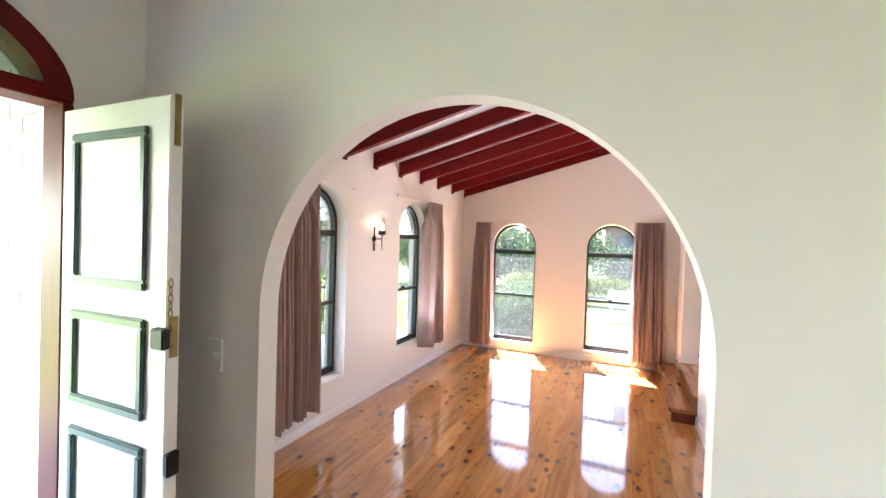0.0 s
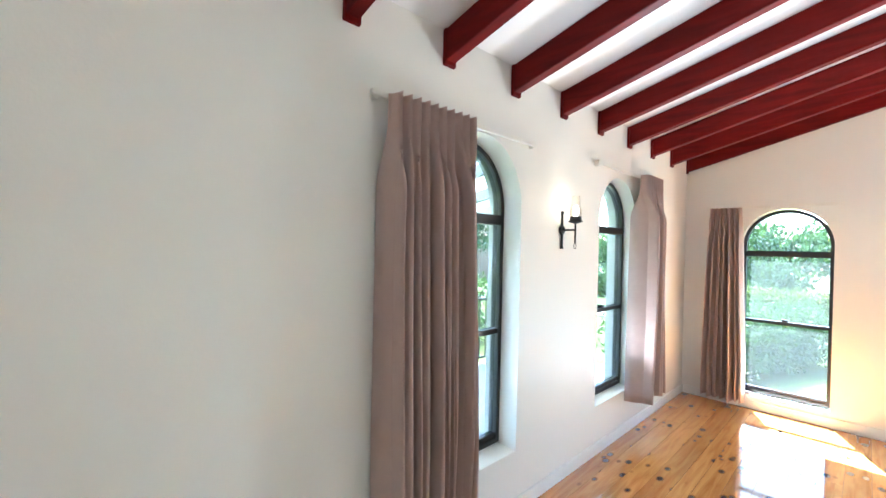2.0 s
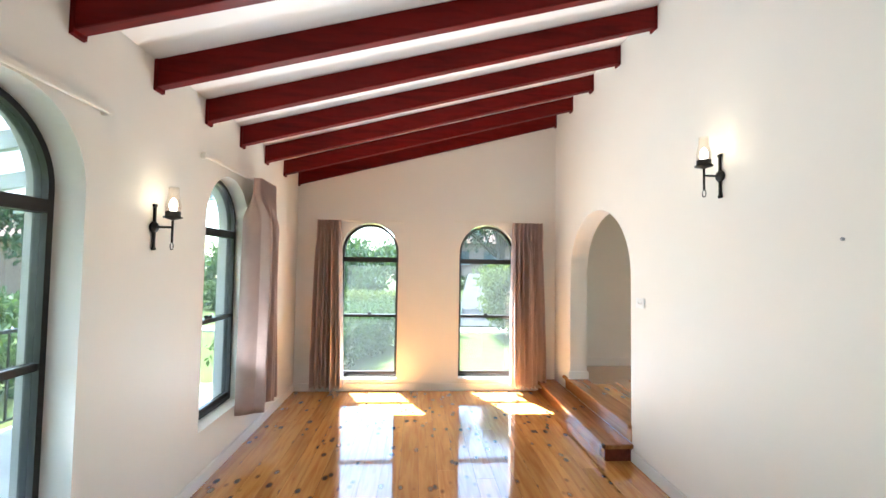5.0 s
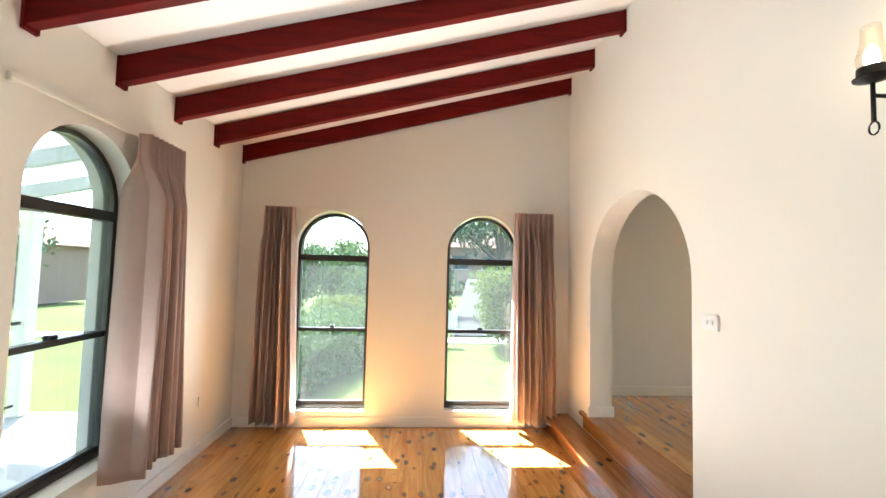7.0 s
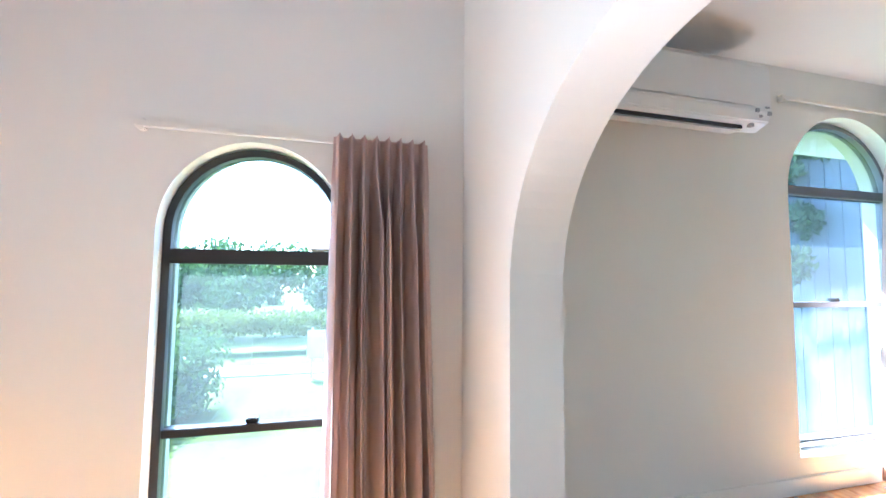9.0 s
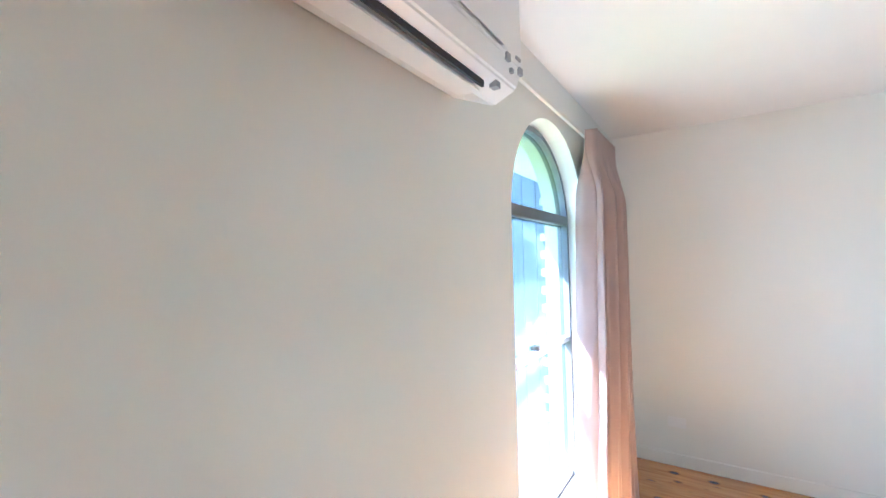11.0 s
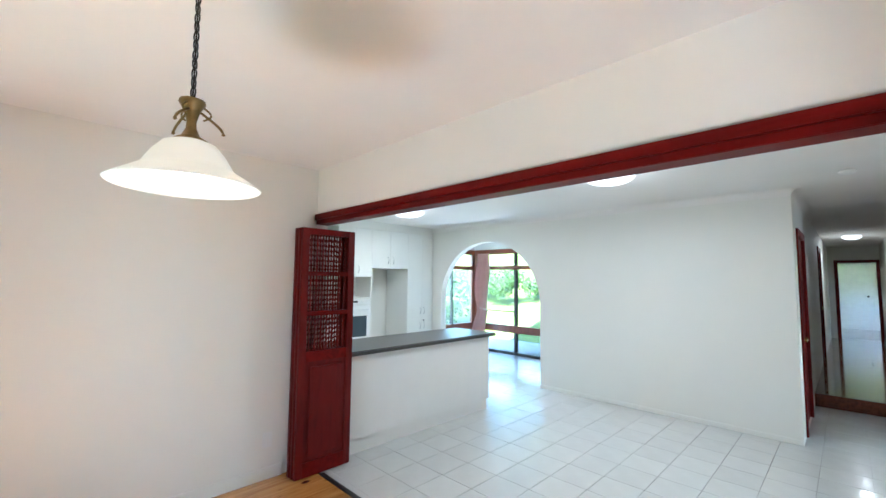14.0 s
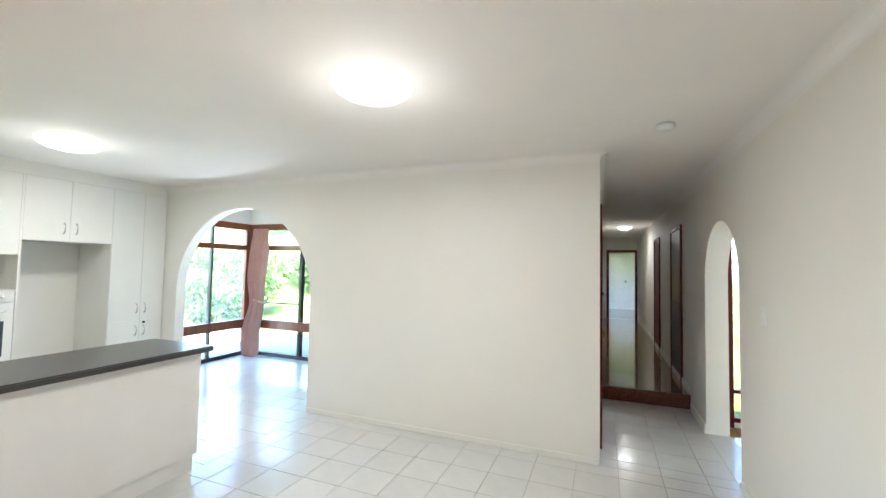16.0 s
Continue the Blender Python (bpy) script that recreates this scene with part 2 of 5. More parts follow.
M_LEAF = leafy("leaf_green", (0.07, 0.135, 0.035), (0.14, 0.22, 0.065))
M_LEAFY = leafy("leaf_yellow_green", (0.13, 0.19, 0.03), (0.24, 0.29, 0.06))
M_LEAFD = leafy("leaf_dark", (0.05, 0.10, 0.045), (0.10, 0.16, 0.075))
M_SHADE = emitter("alabaster_glass", (1.0, 0.84, 0.58), 0.007)
M_BULB = emitter("bulb_glow", (1.0, 0.86, 0.66), 0.5)
M_OYSTER = emitter("opal_glass", (1.0, 0.97, 0.90), 0.03)


# ---- helpers for building ----
def obj(name, bm, material, parent=None, label="", bevel=0.0, smooth=False):
    me = bpy.data.meshes.new(name)
    if bevel:
        bmesh.ops.bevel(bm, geom=[e for e in bm.edges], offset=bevel, segments=2, affect="EDGES", clamp_overlap=True)
    bmesh.ops.recalc_face_normals(bm, faces=bm.faces)
    if smooth:
        for f in bm.faces:
            f.smooth = True
    bm.to_mesh(me)
    bm.free()
    me.materials.append(material)
    o = new(name, me)
    o.parent = parent
    if label:
        o["label"] = label
    return o


def box(bm, x0, x1, y0, y1, z0, z1):
    m = Matrix.Translation(((x0 + x1) / 2, (y0 + y1) / 2, (z0 + z1) / 2)) @ Matrix.Diagonal((x1 - x0, y1 - y0, z1 - z0, 1))
    return bmesh.ops.create_cube(bm, size=1, matrix=m)["verts"]


def slab(name, x0, x1, y0, y1, z0, z1, material, parent=None, label="", bevel=0.0):
    bm = bmesh.new()
    box(bm, x0, x1, y0, y1, z0, z1)
    return obj(name, bm, material, parent, label, bevel)


def root(name, place, label, category, group=""):
    o = new(name)
    o.location = place
    return tagged(o, label, category, group)


def lathe(name, profile, material, parent=None, at=(0, 0, 0), n=32, label=""):
    """A turned shape from (radius, height) pairs."""
    bm = bmesh.new()
    rings = []
    for r, z in profile:
        rings.append([bm.verts.new((at[0] + r * math.cos(2 * math.pi * i / n), at[1] + r * math.sin(2 * math.pi * i / n), at[2] + z)) for i in range(n)])
    for a, b in zip(rings, rings[1:]):
        for i in range(n):
            bm.faces.new((a[i], a[(i + 1) % n], b[(i + 1) % n], b[i]))
    for r in (rings[0], rings[-1]):
        bm.faces.new(r)
    bmesh.ops.remove_doubles(bm, verts=bm.verts, dist=1e-5)
    return obj(name, bm, material, parent, label, smooth=True)


def tube(name, pts, radius, material, parent=None, n=8, label="", closed=False):
    """A round bar along points."""
    bm = bmesh.new()
    P = [Vector(p) for p in pts]
    rings = []
    for i, p in enumerate(P):
        if closed:
            d = P[(i + 1) % len(P)] - P[i - 1]
        else:
            d = P[min(i + 1, len(P) - 1)] - P[max(i - 1, 0)]
        d.normalize()
        ref = Vector((0, 0, 1)) if abs(d.z) < 0.9 else Vector((1, 0, 0))
        u = d.cross(ref).normalized()
        v = d.cross(u)
        rings.append([bm.verts.new(p + radius * (math.cos(2 * math.pi * k / n) * u + math.sin(2 * math.pi * k / n) * v)) for k in range(n)])
    pairs = list(zip(rings, rings[1:])) + ([(rings[-1], rings[0])] if closed else [])
    for a, b in pairs:
        for k in range(n):
            bm.faces.new((a[k], a[(k + 1) % n], b[(k + 1) % n], b[k]))
    if not closed:
        bm.faces.new(rings[0])
        bm.faces.new(rings[-1])
    return obj(name, bm, material, parent, label, smooth=True)


def wall(name, axis, a, b, at, thick, z0, top, holes=(), material=None):
    """A wall along x or y from a to b; its faces lie at at and at + thick. top: number or function of u.
    holes: (u0, u1, sill, spring, rise): rise 0 is square-headed."""
    topf = top if callable(top) else (lambda u: top)
    cuts = {a, b}
    for u0, u1, s, sp, ri in holes:
        n = 36 if ri else 1
        for i in range(n + 1):
            cuts.add(round((u0 + u1) / 2 - (u1 - u0) / 2 * math.cos(math.pi * i / n), 5))
    cuts = sorted(c for c in cuts if a <= c <= b)

    def head(h, u):
        k = (2 * u - h[0] - h[1]) / (h[1] - h[0])
        return h[3] + h[4] * math.sqrt(max(0, 1 - k * k))

    bm = bmesh.new()

    def quad(*c):
        bm.faces.new([bm.verts.new((u, v, z) if axis == "x" else (v, u, z)) for u, v, z in c])
    v0, v1 = at, at + thick
    for ua, ub in zip(cuts, cuts[1:]):
        hs = [h for h in holes if h[0] < (ua + ub) / 2 < h[1]]
        h = hs[0] if hs else None
        ta, tb = topf(ua), topf(ub)
        spans = [(z0, z0, ta, tb)] if not h else [(head(h, ua), head(h, ub), ta, tb)]
        if h and h[2] > z0 + 1e-4:
            spans.append((z0, z0, h[2], h[2]))
        for la, lb, ha, hb in spans:
            for v in (v0, v1):
                quad((ua, v, la), (ub, v, lb), (ub, v, hb), (ua, v, ha))
            quad((ua, v0, la), (ub, v0, lb), (ub, v1, lb), (ua, v1, la))
            quad((ua, v0, ha), (ub, v0, hb), (ub, v1, hb), (ua, v1, ha))
    for u0, u1, s, sp, ri in holes:
        for u in (u0, u1):
            quad((u, v0, s), (u, v1, s), (u, v1, sp), (u, v0, sp))
    for u in (a, b):
        quad((u, v0, z0), (u, v1, z0), (u, v1, topf(u)), (u, v0, topf(u)))
    bmesh.ops.remove_doubles(bm, verts=bm.verts, dist=1e-5)
    return tagged(obj(name, bm, material or M_WALL), kind="structure")


def arc_pts(u0, u1, spring, rise, n=24):
    c, r = (u0 + u1) / 2, (u1 - u0) / 2
    return [(c - r * math.cos(math.pi * i / n), spring + rise * math.sin(math.pi * i / n)) for i in range(n + 1)]


def arch_window(name, axis, u0, u1, sill, spring, rise, v, transom, mid, label, metal=None):
    """Arched sash window in a metal frame: frame, transom, meeting rail, three panes and a catch. v: the glass plane."""
    w = tagged(new(name), label, "window", kind="structure")
    fw, d = 0.028, 0.03
    metal = metal or M_FRAME

    def P(u, vv, z):
        return (u, vv, z) if axis == "x" else (vv, u, z)
    outer = [(u0, sill)] + arc_pts(u0, u1, spring, rise) + [(u1, sill)]
    inner = [(u0 + fw, sill + fw)] + arc_pts(u0 + fw, u1 - fw, spring, rise - fw) + [(u1 - fw, sill + fw)]
    bm = bmesh.new()
    n = len(outer)
    A = [[bm.verts.new(P(u, vv, z)) for u, z in ring] for ring in (outer, inner) for vv in (v - d, v + d)]
    of, ob_, nf_, nb = A
    for i in range(n):
        j = (i + 1) % n
        for q in ((of[i], of[j], nf_[j], nf_[i]), (ob_[i], ob_[j], nb[j], nb[i]), (of[i], of[j], ob_[j], ob_[i]), (nf_[i], nf_[j], nb[j], nb[i])):
            bm.faces.new(q)
    obj("window_frame", bm, metal, w)

    def bar(nm, z0, z1, dd, m=metal):
        bm = bmesh.new()
        vs = [P(u, vv, z) for u in (u0 + fw, u1 - fw) for vv in (v - dd, v + dd) for z in (z0, z1)]
        lo, hi = [min(p[k] for p in vs) for k in range(3)], [max(p[k] for p in vs) for k in range(3)]
        box(bm, lo[0], hi[0], lo[1], hi[1], lo[2], hi[2])
        return obj(nm, bm, m, w, bevel=0.003)
    bar("transom", transom - 0.028, transom + 0.028, 0.034)
    bar("meeting_rail", mid - 0.016, mid + 0.016, 0.026)
    bar("bottom_rail", sill + fw, sill + fw + 0.03, 0.02)
    c = (u0 + u1) / 2
    bm = bmesh.new()
    p = P(c, v, mid + 0.026)
    box(bm, p[0] - 0.022, p[0] + 0.022, p[1] - 0.022, p[1] + 0.022, p[2] - 0.01, p[2] + 0.012)
    obj("catch", bm, M_BLACK, w, "black sash catch", bevel=0.004)

    def pane(pts):
        bm = bmesh.new()
        bm.faces.new([bm.verts.new(P(u, v + 0.004, z)) for u, z in pts])
        g = obj("pane", bm, M_GLASS, w)
        g.visible_shadow = False
    ia, ib = u0 + fw, u1 - fw
    tt = transom + 0.028
    if tt < spring:
        pane([(ia, tt)] + arc_pts(ia, ib, spring, rise - fw) + [(ib, tt)])
    else:
        pane(arc_pts(ia, ib, spring, rise - fw))
    pane([(ia, mid + 0.016), (ib, mid + 0.016), (ib, transom - 0.028), (ia, transom - 0.028)])
    pane([(ia, sill + fw), (ib, sill + fw), (ib, mid - 0.016), (ia, mid - 0.016)])
    return w


def curtain(name, axis, u0t, u1t, u0b, u1b, v, zt, zb, folds, label, material, away, seed=1, tie=None):
    """A hanging curtain: a stiff header of pinch pleats that open into deep, round, uneven folds. away: the side of the room."""
    rnd = random.Random(seed)
    ph = [rnd.uniform(-1, 1) for _ in range(folds + 2)]
    am = [rnd.uniform(0.55, 1.3) for _ in range(folds + 2)]
    wid = [rnd.uniform(0.6, 1.5) for _ in range(folds)]
    cum = [sum(wid[:i]) / sum(wid) for i in range(folds + 1)]
    nu, nz = folds * 16, 48
    bm = bmesh.new()
    rows = []
    for j in range(nz + 1):
        f = (j / nz) ** 1.35
        z = zt + (zb - zt) * f
        drop = zt - z
        g = min(1, f * 1.25)
        a, b = u0t + (u0b - u0t) * g, u1t + (u1b - u1t) * g
        open_ = max(0.0, min(1.0, (drop - 0.09) / 0.30))
        open_ = open_ * open_ * (3 - 2 * open_)
        if tie:
            zc, uc, half = tie
            k = math.exp(-((z - zc) / 0.28) ** 2)
            a, b = a + (uc - half - a) * k, b + (uc + half - b) * k
        wf = (b - a) / folds
        row = []
        for i in range(nu + 1):
            q = i / nu * folds
            k = min(int(q), folds - 1)
            t = q - k
            s = (cum[k] + (cum[k + 1] - cum[k]) * t) * open_ + i / nu * (1 - open_)
            body = 2 * abs(math.sin(math.pi * t)) ** 0.6 - 1
            minor = 0.28 * math.sin(math.pi * t) * math.sin(2 * math.pi * t * 2 + ph[k] * 3 + 1.5 * f)
            pinch = 2 * math.exp(-((t - 0.5) / 0.13) ** 2) * (0.75 + 0.25 * math.cos(2 * math.pi * (t - 0.5) * 9)) - 0.5
            dv = 0.08 * am[k] * (body + minor) * open_ + 0.030 * pinch * (1 - open_)
            dv += 0.010 * f * math.sin(4 * s + 5 * f + seed)
            roll = 0.30 * wf * open_ * (math.sin(2 * math.pi * t) + 0.8 * ph[k] * math.sin(math.pi * t))
            u = a + (b - a) * s + roll + 0.014 * f * math.sin(2.2 * f + ph[k]) * math.sin(math.pi * t)
            vv = v + away * (0.105 + max(-0.09, dv))
            zz = z + (0.012 * math.sin(2.3 * q + seed) if j == nz else 0)
            row.append(bm.verts.new((u, vv, zz) if axis == "x" else (vv, u, zz)))
        rows.append(row)
    for r0, r1 in zip(rows, rows[1:]):
        for i in range(nu):
            bm.faces.new((r0[i], r0[i + 1], r1[i + 1], r1[i]))
    c = root(name, (0, 0, 0), label, "curtain", "curtains beside arched windows" if material is M_CURTAIN else "")
    o = obj("fabric", bm, material, c, smooth=True)
    md = o.modifiers.new("cloth", "SOLIDIFY")
    md.thickness = 0.003
    return c


def rail(axis, a, b, v, z, away):
    r = root("curtain_rail", (0, 0, 0), "thin cream metal curtain rail fixed to wall", "curtain rail", "curtain rails")
    bm = bmesh.new()
    if axis == "x":
        box(bm, a, b, v + away * 0.03 - 0.008, v + away * 0.03 + 0.008, z - 0.012, z + 0.012)
    else:
        box(bm, v + away * 0.03 - 0.008, v + away * 0.03 + 0.008, a, b, z - 0.012, z + 0.012)
    obj("track", bm, M_LINING, r, bevel=0.003)
    for u in (a + 0.02, b - 0.02):
        bm = bmesh.new()
        if axis == "x":
            box(bm, u - 0.012, u + 0.012, min(v, v + away * 0.035), max(v, v + away * 0.035), z - 0.02, z + 0.02)
        else:
            box(bm, min(v, v + away * 0.035), max(v, v + away * 0.035), u - 0.012, u + 0.012, z - 0.02, z + 0.02)
        obj("bracket", bm, M_LINING, r, bevel=0.004)


# ---- plan ----
YE = 5.768      # end wall of the living room
XL = 3.083      # living room's high wall, and its far face
XU = 3.269
UP = 0.27       # raised level
TOPC = 2.735    # upper ceiling
XD = 7.06       # dining east wall
YD = 5.865      # dining north wall
YH = 3.163      # timber header
YS = -0.357     # family room south wall
YA, YB = 0.55, 0.63     # wall of the entry arch
XF = 0.64       # front door wall
XC = 9.285      # kitchen cabinet fronts


def rake(x):
    return 2.55 + 0.262 * x


# ---- structure ----
W1, W2 = (2.035, 2.715), (3.70, 4.38)
wall("wall_west", "y", YA, YE + 0.25, 0, -0.24, -0.4, rake(0), [(*W1, 0.36, 1.77, 0.36), (*W2, 0.36, 1.76, 0.35)])
E1, E2 = (0.51, 1.183), (1.912, 2.585)
wall("wall_end", "x", 0, XL, YE, 0.25, -0.4, rake, [(*E1, 0.14, 1.62, 0.35), (*E2, 0.14, 1.62, 0.355)])
wall("wall_arch", "x", 0, XL, YA, YB - YA, 0, rake, [(1.285, 2.575, -0.01, 1.39, 0.645)])
wall("wall_shared", "y", -9.6, YE + 0.25, XL, XU - XL, 0, 3.5, [(-1.43, -0.38, UP - 0.012, 1.72, 0.5), (4.01, 5.27, UP - 0.012, 1.42, 0.60)])
wall("wall_front", "y", -2.6, YA, XF, -0.24, -0.4, rake(XF), [(-0.72, 0.32, 0, 2.09, 0.33)])
wall("wall_entry_south", "x", XF - 0.24, XL, -2.6, -0.15, 0, rake, [(2.22, 2.80, 0.08, 1.98, 0.36)])
wall("wall_dining_north", "x", XU, XD, YD, 0.24, -0.4, TOPC, [(5.11, 6.14, 0.46, 1.98, 0.5)], M_COOL)
wall("wall_east", "y", YH - 0.1, YD + 0.24, XD, 0.2, 0, TOPC, (), M_COOL)
wall("wall_header", "x", XU, XD + 0.2, YH, -0.1, 2.30, TOPC, (), M_COOL)
wall("wall_south", "x", 4.2, 10.2, YS, -0.12, 0, TOPC, [(7.03, 9.06, UP - 0.012, 1.45, 0.975)], M_COOL)
wall("wall_hall_east", "y", -9.6, YS - 0.12, 4.2, 0.12, 0, TOPC, [(-1.55, -0.72, UP, 2.32, 0), (-5.6, -4.8, 0.42, 2.4, 0)], M_COOL)
wall("wall_hall_end", "x", XU, 4.2, -9.6, -0.12, 0, TOPC, [(3.32, 4.02, 0.42, 2.34, 0)], M_COOL)
wall("wall_kitchen_east", "y", YS - 0.12, YD, 10.0, 0.2, 0, TOPC, (), M_COOL)
wall("wall_kitchen_north", "x", XD + 0.2, 10.0, 3.9, 0.2, 0, TOPC, (), M_COOL)
slab("wall_closet", 4.32, 6.9, -2.2, -2.1, 0, TOPC, M_COOL)["kind"] = "structure"
slab("wall_bedroom", 2.2, 5.4, -13.1, -13.0, 0.3, TOPC, M_COOL)["kind"] = "structure"
wall("wall_bedroom_west", "y", -13.1, -9.72, 2.2, -0.1, 0.3, TOPC, [(-11.7, -11.0, 1.3, 2.0, 0)], M_COOL)
slab("wall_bedroom_east", 5.4, 5.5, -13.1, -9.72, 0.3, TOPC, M_COOL)["kind"] = "structure"
slab("wall_sunroom_west", 6.78, 6.9, -2.4, YS - 0.12, 0, TOPC, M_COOL)["kind"] = "structure"
slab("ceiling_upper", XU, 10.4, -13.2, YD, TOPC, TOPC + 0.1, M_CEIL)["kind"] = "structure"
slab("ceiling_bedroom", 2.1, XU, -13.1, -9.72, TOPC, TOPC + 0.1, M_CEIL)["kind"] = "structure"
slab("wall_bedroom_front", 2.1, XU, -9.72, -9.6, 0.3, TOPC, M_COOL)["kind"] = "structure"
slab("wall_bedroom_side", 4.2, 5.5, -9.72, -9.6, 0.3, TOPC, M_COOL)["kind"] = "structure"
bm = bmesh.new()
for v in box(bm, -0.24, XU, -2.75, YE + 0.25, 0, 0.08):
    v.co.z += rake(v.co.x)
tagged(obj("ceiling", bm, M_CEIL), kind="structure")
slab("eave", -0.6, 10.6, YE + 0.26, 6.46, 2.46, 2.54, M_ROOFW)["kind"] = "structure"
slab("floor", XF, XL, -2.6, YE, -0.3, -0.012, M_GAP)["kind"] = "structure"
slab("floor_west", 0, XF, YA, YE, -0.3, -0.012, M_GAP)["kind"] = "structure"
slab("floor_dining", XL + 0.03, XD, YH, YD, -0.1, UP - 0.012, M_GAP)["kind"] = "structure"
slab("floor_tiled", XL + 0.03, 10.0, -2.16, YH, -0.1, UP - 0.008, M_GROUT)["kind"] = "structure"
slab("floor_hall", XU, 4.2, -13.0, -2.16, -0.1, 0.42, M_HALLFLOOR)["kind"] = "structure"
slab("floor_bedroom", 2.2, 5.4, -13.0, -9.72, 0.2, 0.418, M_HALLFLOOR)["kind"] = "structure"
slab("hall_step", XU + 0.002, 4.198, -2.20, -2.155, UP, 0.424, M_STEPDARK, bevel=0.004)["kind"] = "structure"


def skirting(x0, x1, y0, y1, z, h=0.09):
    tagged(slab("baseboard", x0, x1, y0, y1, z, z + h, M_TRIM, bevel=0.004), kind="structure")


skirting(0, 0.016, YB, YE, 0)
skirting(0.016, 2.86, YE - 0.016, YE, 0)
skirting(XL - 0.016, XL, YB, 3.99, 0)
skirting(XU, XD, YD - 0.016, YD, UP)
skirting(XD - 0.016, XD, 3.40, YD - 0.016, UP)
skirting(XL - 0.02, XU + 0.016, 5.255, 5.275, UP, 0.085)
skirting(XU, XU + 0.016, -2.1, -1.43, UP)
skirting(XU, XU + 0.016, -9.5, -2.2, 0.42)
skirting(XU, XU + 0.016, -0.36, 3.9, UP, 0.07)
skirting(4.2, 7.03, YS, YS + 0.012, UP, 0.05)
skirting(2.2, 5.4, -13.0, -12.98, 0.42)


def cornice(axis, a, b, at, away):
    """Small coved cornice under the upper ceiling."""
    bm = bmesh.new()
    prof = [(0.0, 0.0), (0.0, 0.075)] + [(0.075 * (1 - math.cos(t)), 0.075 * (1 - math.sin(t))) for t in [i * math.pi / 16 for i in range(1, 8)]] + [(0.075, 0.0)]
    ends = []
    for u in (a, b):
        ends.append([bm.verts.new((u, at + away * p, TOPC - 0.001 - q) if axis == "x" else (at + away * p, u, TOPC - 0.001 - q)) for p, q in prof])
    n = len(prof)
    for i in range(n):
        bm.faces.new((ends[0][i], ends[0][(i + 1) % n], ends[1][(i + 1) % n], ends[1][i]))
    for e in ends:
        bm.faces.new(e)
    tagged(obj("trim_cornice", bm, M_CEIL), kind="structure")


cornice("x", 4.2, 9.9, YS, 1)
cornice("y", -3.2, YH - 0.1, XU, 1)
cornice("y", -3.2, YS, 4.2, -1)

# windows
arch_window("window_1", "y", *W1, 0.37, 1.77, 0.35, -0.155, 1.70, 1.04, "tall arched sash window in dark bronze frame")
arch_window("window_2", "y", *W2, 0.37, 1.76, 0.34, -0.13, 1.70, 1.045, "tall arched sash window in dark bronze frame")
arch_window("window_3", "x", *E1, 0.15, 1.62, 0.34, YE + 0.10, 1.535, 0.865, "tall arched sash window in dark bronze frame")
arch_window("window_4", "x", *E2, 0.15, 1.62, 0.345, YE + 0.10, 1.53, 0.865, "tall arched sash window in dark bronze frame")
arch_window("window_5", "x", 5.11, 6.14, 0.47, 1.98, 0.49, YD + 0.12, 2.02, 1.31, "wide arched sash window in metal frame lightened for reflections", M_FRAME_LIT)

# rails and curtains
rail("y", 1.66, 2.80, 0, 2.14, 1)
rail("y", 3.59, 4.72, 0, 2.165, 1)
rail("x", 0.21, 1.25, YE, 1.99, -1)
rail("x", 1.84, 2.92, YE, 2.0, -1)
rail("x", 5.05, 6.98, YD, 2.53, -1)
curtain("curtain", "y", 1.70, 2.17, 1.70, 2.24, 0, 2.13, 0.24, 10, "long taupe pinch-pleated curtain drawn beside arched window", M_CURTAIN, 1, 3)
curtain("curtain", "y", 4.24, 4.60, 4.20, 4.68, 0, 2.16, 0.30, 8, "long taupe pinch-pleated curtain drawn beside arched window", M_CURTAIN, 1, 5)
curtain("curtain", "x", 0.25, 0.52, 0.19, 0.57, YE, 1.985, 0.07, 7, "long taupe pinch-pleated curtain drawn beside arched window", M_CURTAIN, -1, 7)
curtain("curtain", "x", 2.53, 2.90, 2.52, 2.96, YE, 1.995, 0.07, 8, "long taupe pinch-pleated curtain drawn beside arched window", M_CURTAIN, -1, 9)
curtain("curtain", "x", 5.90, 6.40, 5.68, 6.42, YD, 2.50, 0.31, 9, "pale taupe full-length curtain hanging in room corner", M_CURTAIN, -1, 11)

# ceiling beams, each end let into a small bearing plate
for i in range(10):
    y = 1.055 + 0.5235 * i
    bm = bmesh.new()
    for v in box(bm, 0.001, XL - 0.001, y - 0.03, y + 0.03, -0.15, -0.002):
        v.co.z += rake(v.co.x)
    beam = tagged(obj("ceiling_beam", bm, M_RED, bevel=0.003), "dark red stained exposed timber ceiling beam", "ceiling beam", "exposed ceiling beams")
    for xa in (0.0, XL - 0.018):
        bm = bmesh.new()
        for v in box(bm, xa, xa + 0.018, y - 0.037, y + 0.037, -0.168, -0.002):
            v.co.z += rake(v.co.x)
        obj("end_plate", bm, M_RED, beam, bevel=0.002)

# steps up to the dining room
st = root("timber_steps", (0, 0, 0), "two polished timber steps with dark nosings beside wall", "steps")
slab("riser", 2.875, XL - 0.001, 4.02, YE - 0.02, 0, 0.10, M_STEP, st)
slab("tread", 2.845, XL - 0.001, 3.97, YE - 0.02, 0.10, 0.135, M_STEP, st, "polished honey timber tread", 0.006)
slab("end_panel", 2.87, XL - 0.001, 4.0, 4.018, 0, 0.10, M_STEPDARK, st, "dark stained end board")
slab("tread", XL - 0.03, XU, 4.0, 5.43, UP - 0.03, UP + 0.001, M_STEP, st, "polished honey timber tread", 0.005)
slab("riser", XL - 0.004, XL + 0.02, 4.0, 5.40, 0.135, UP - 0.03, M_STEP, st)


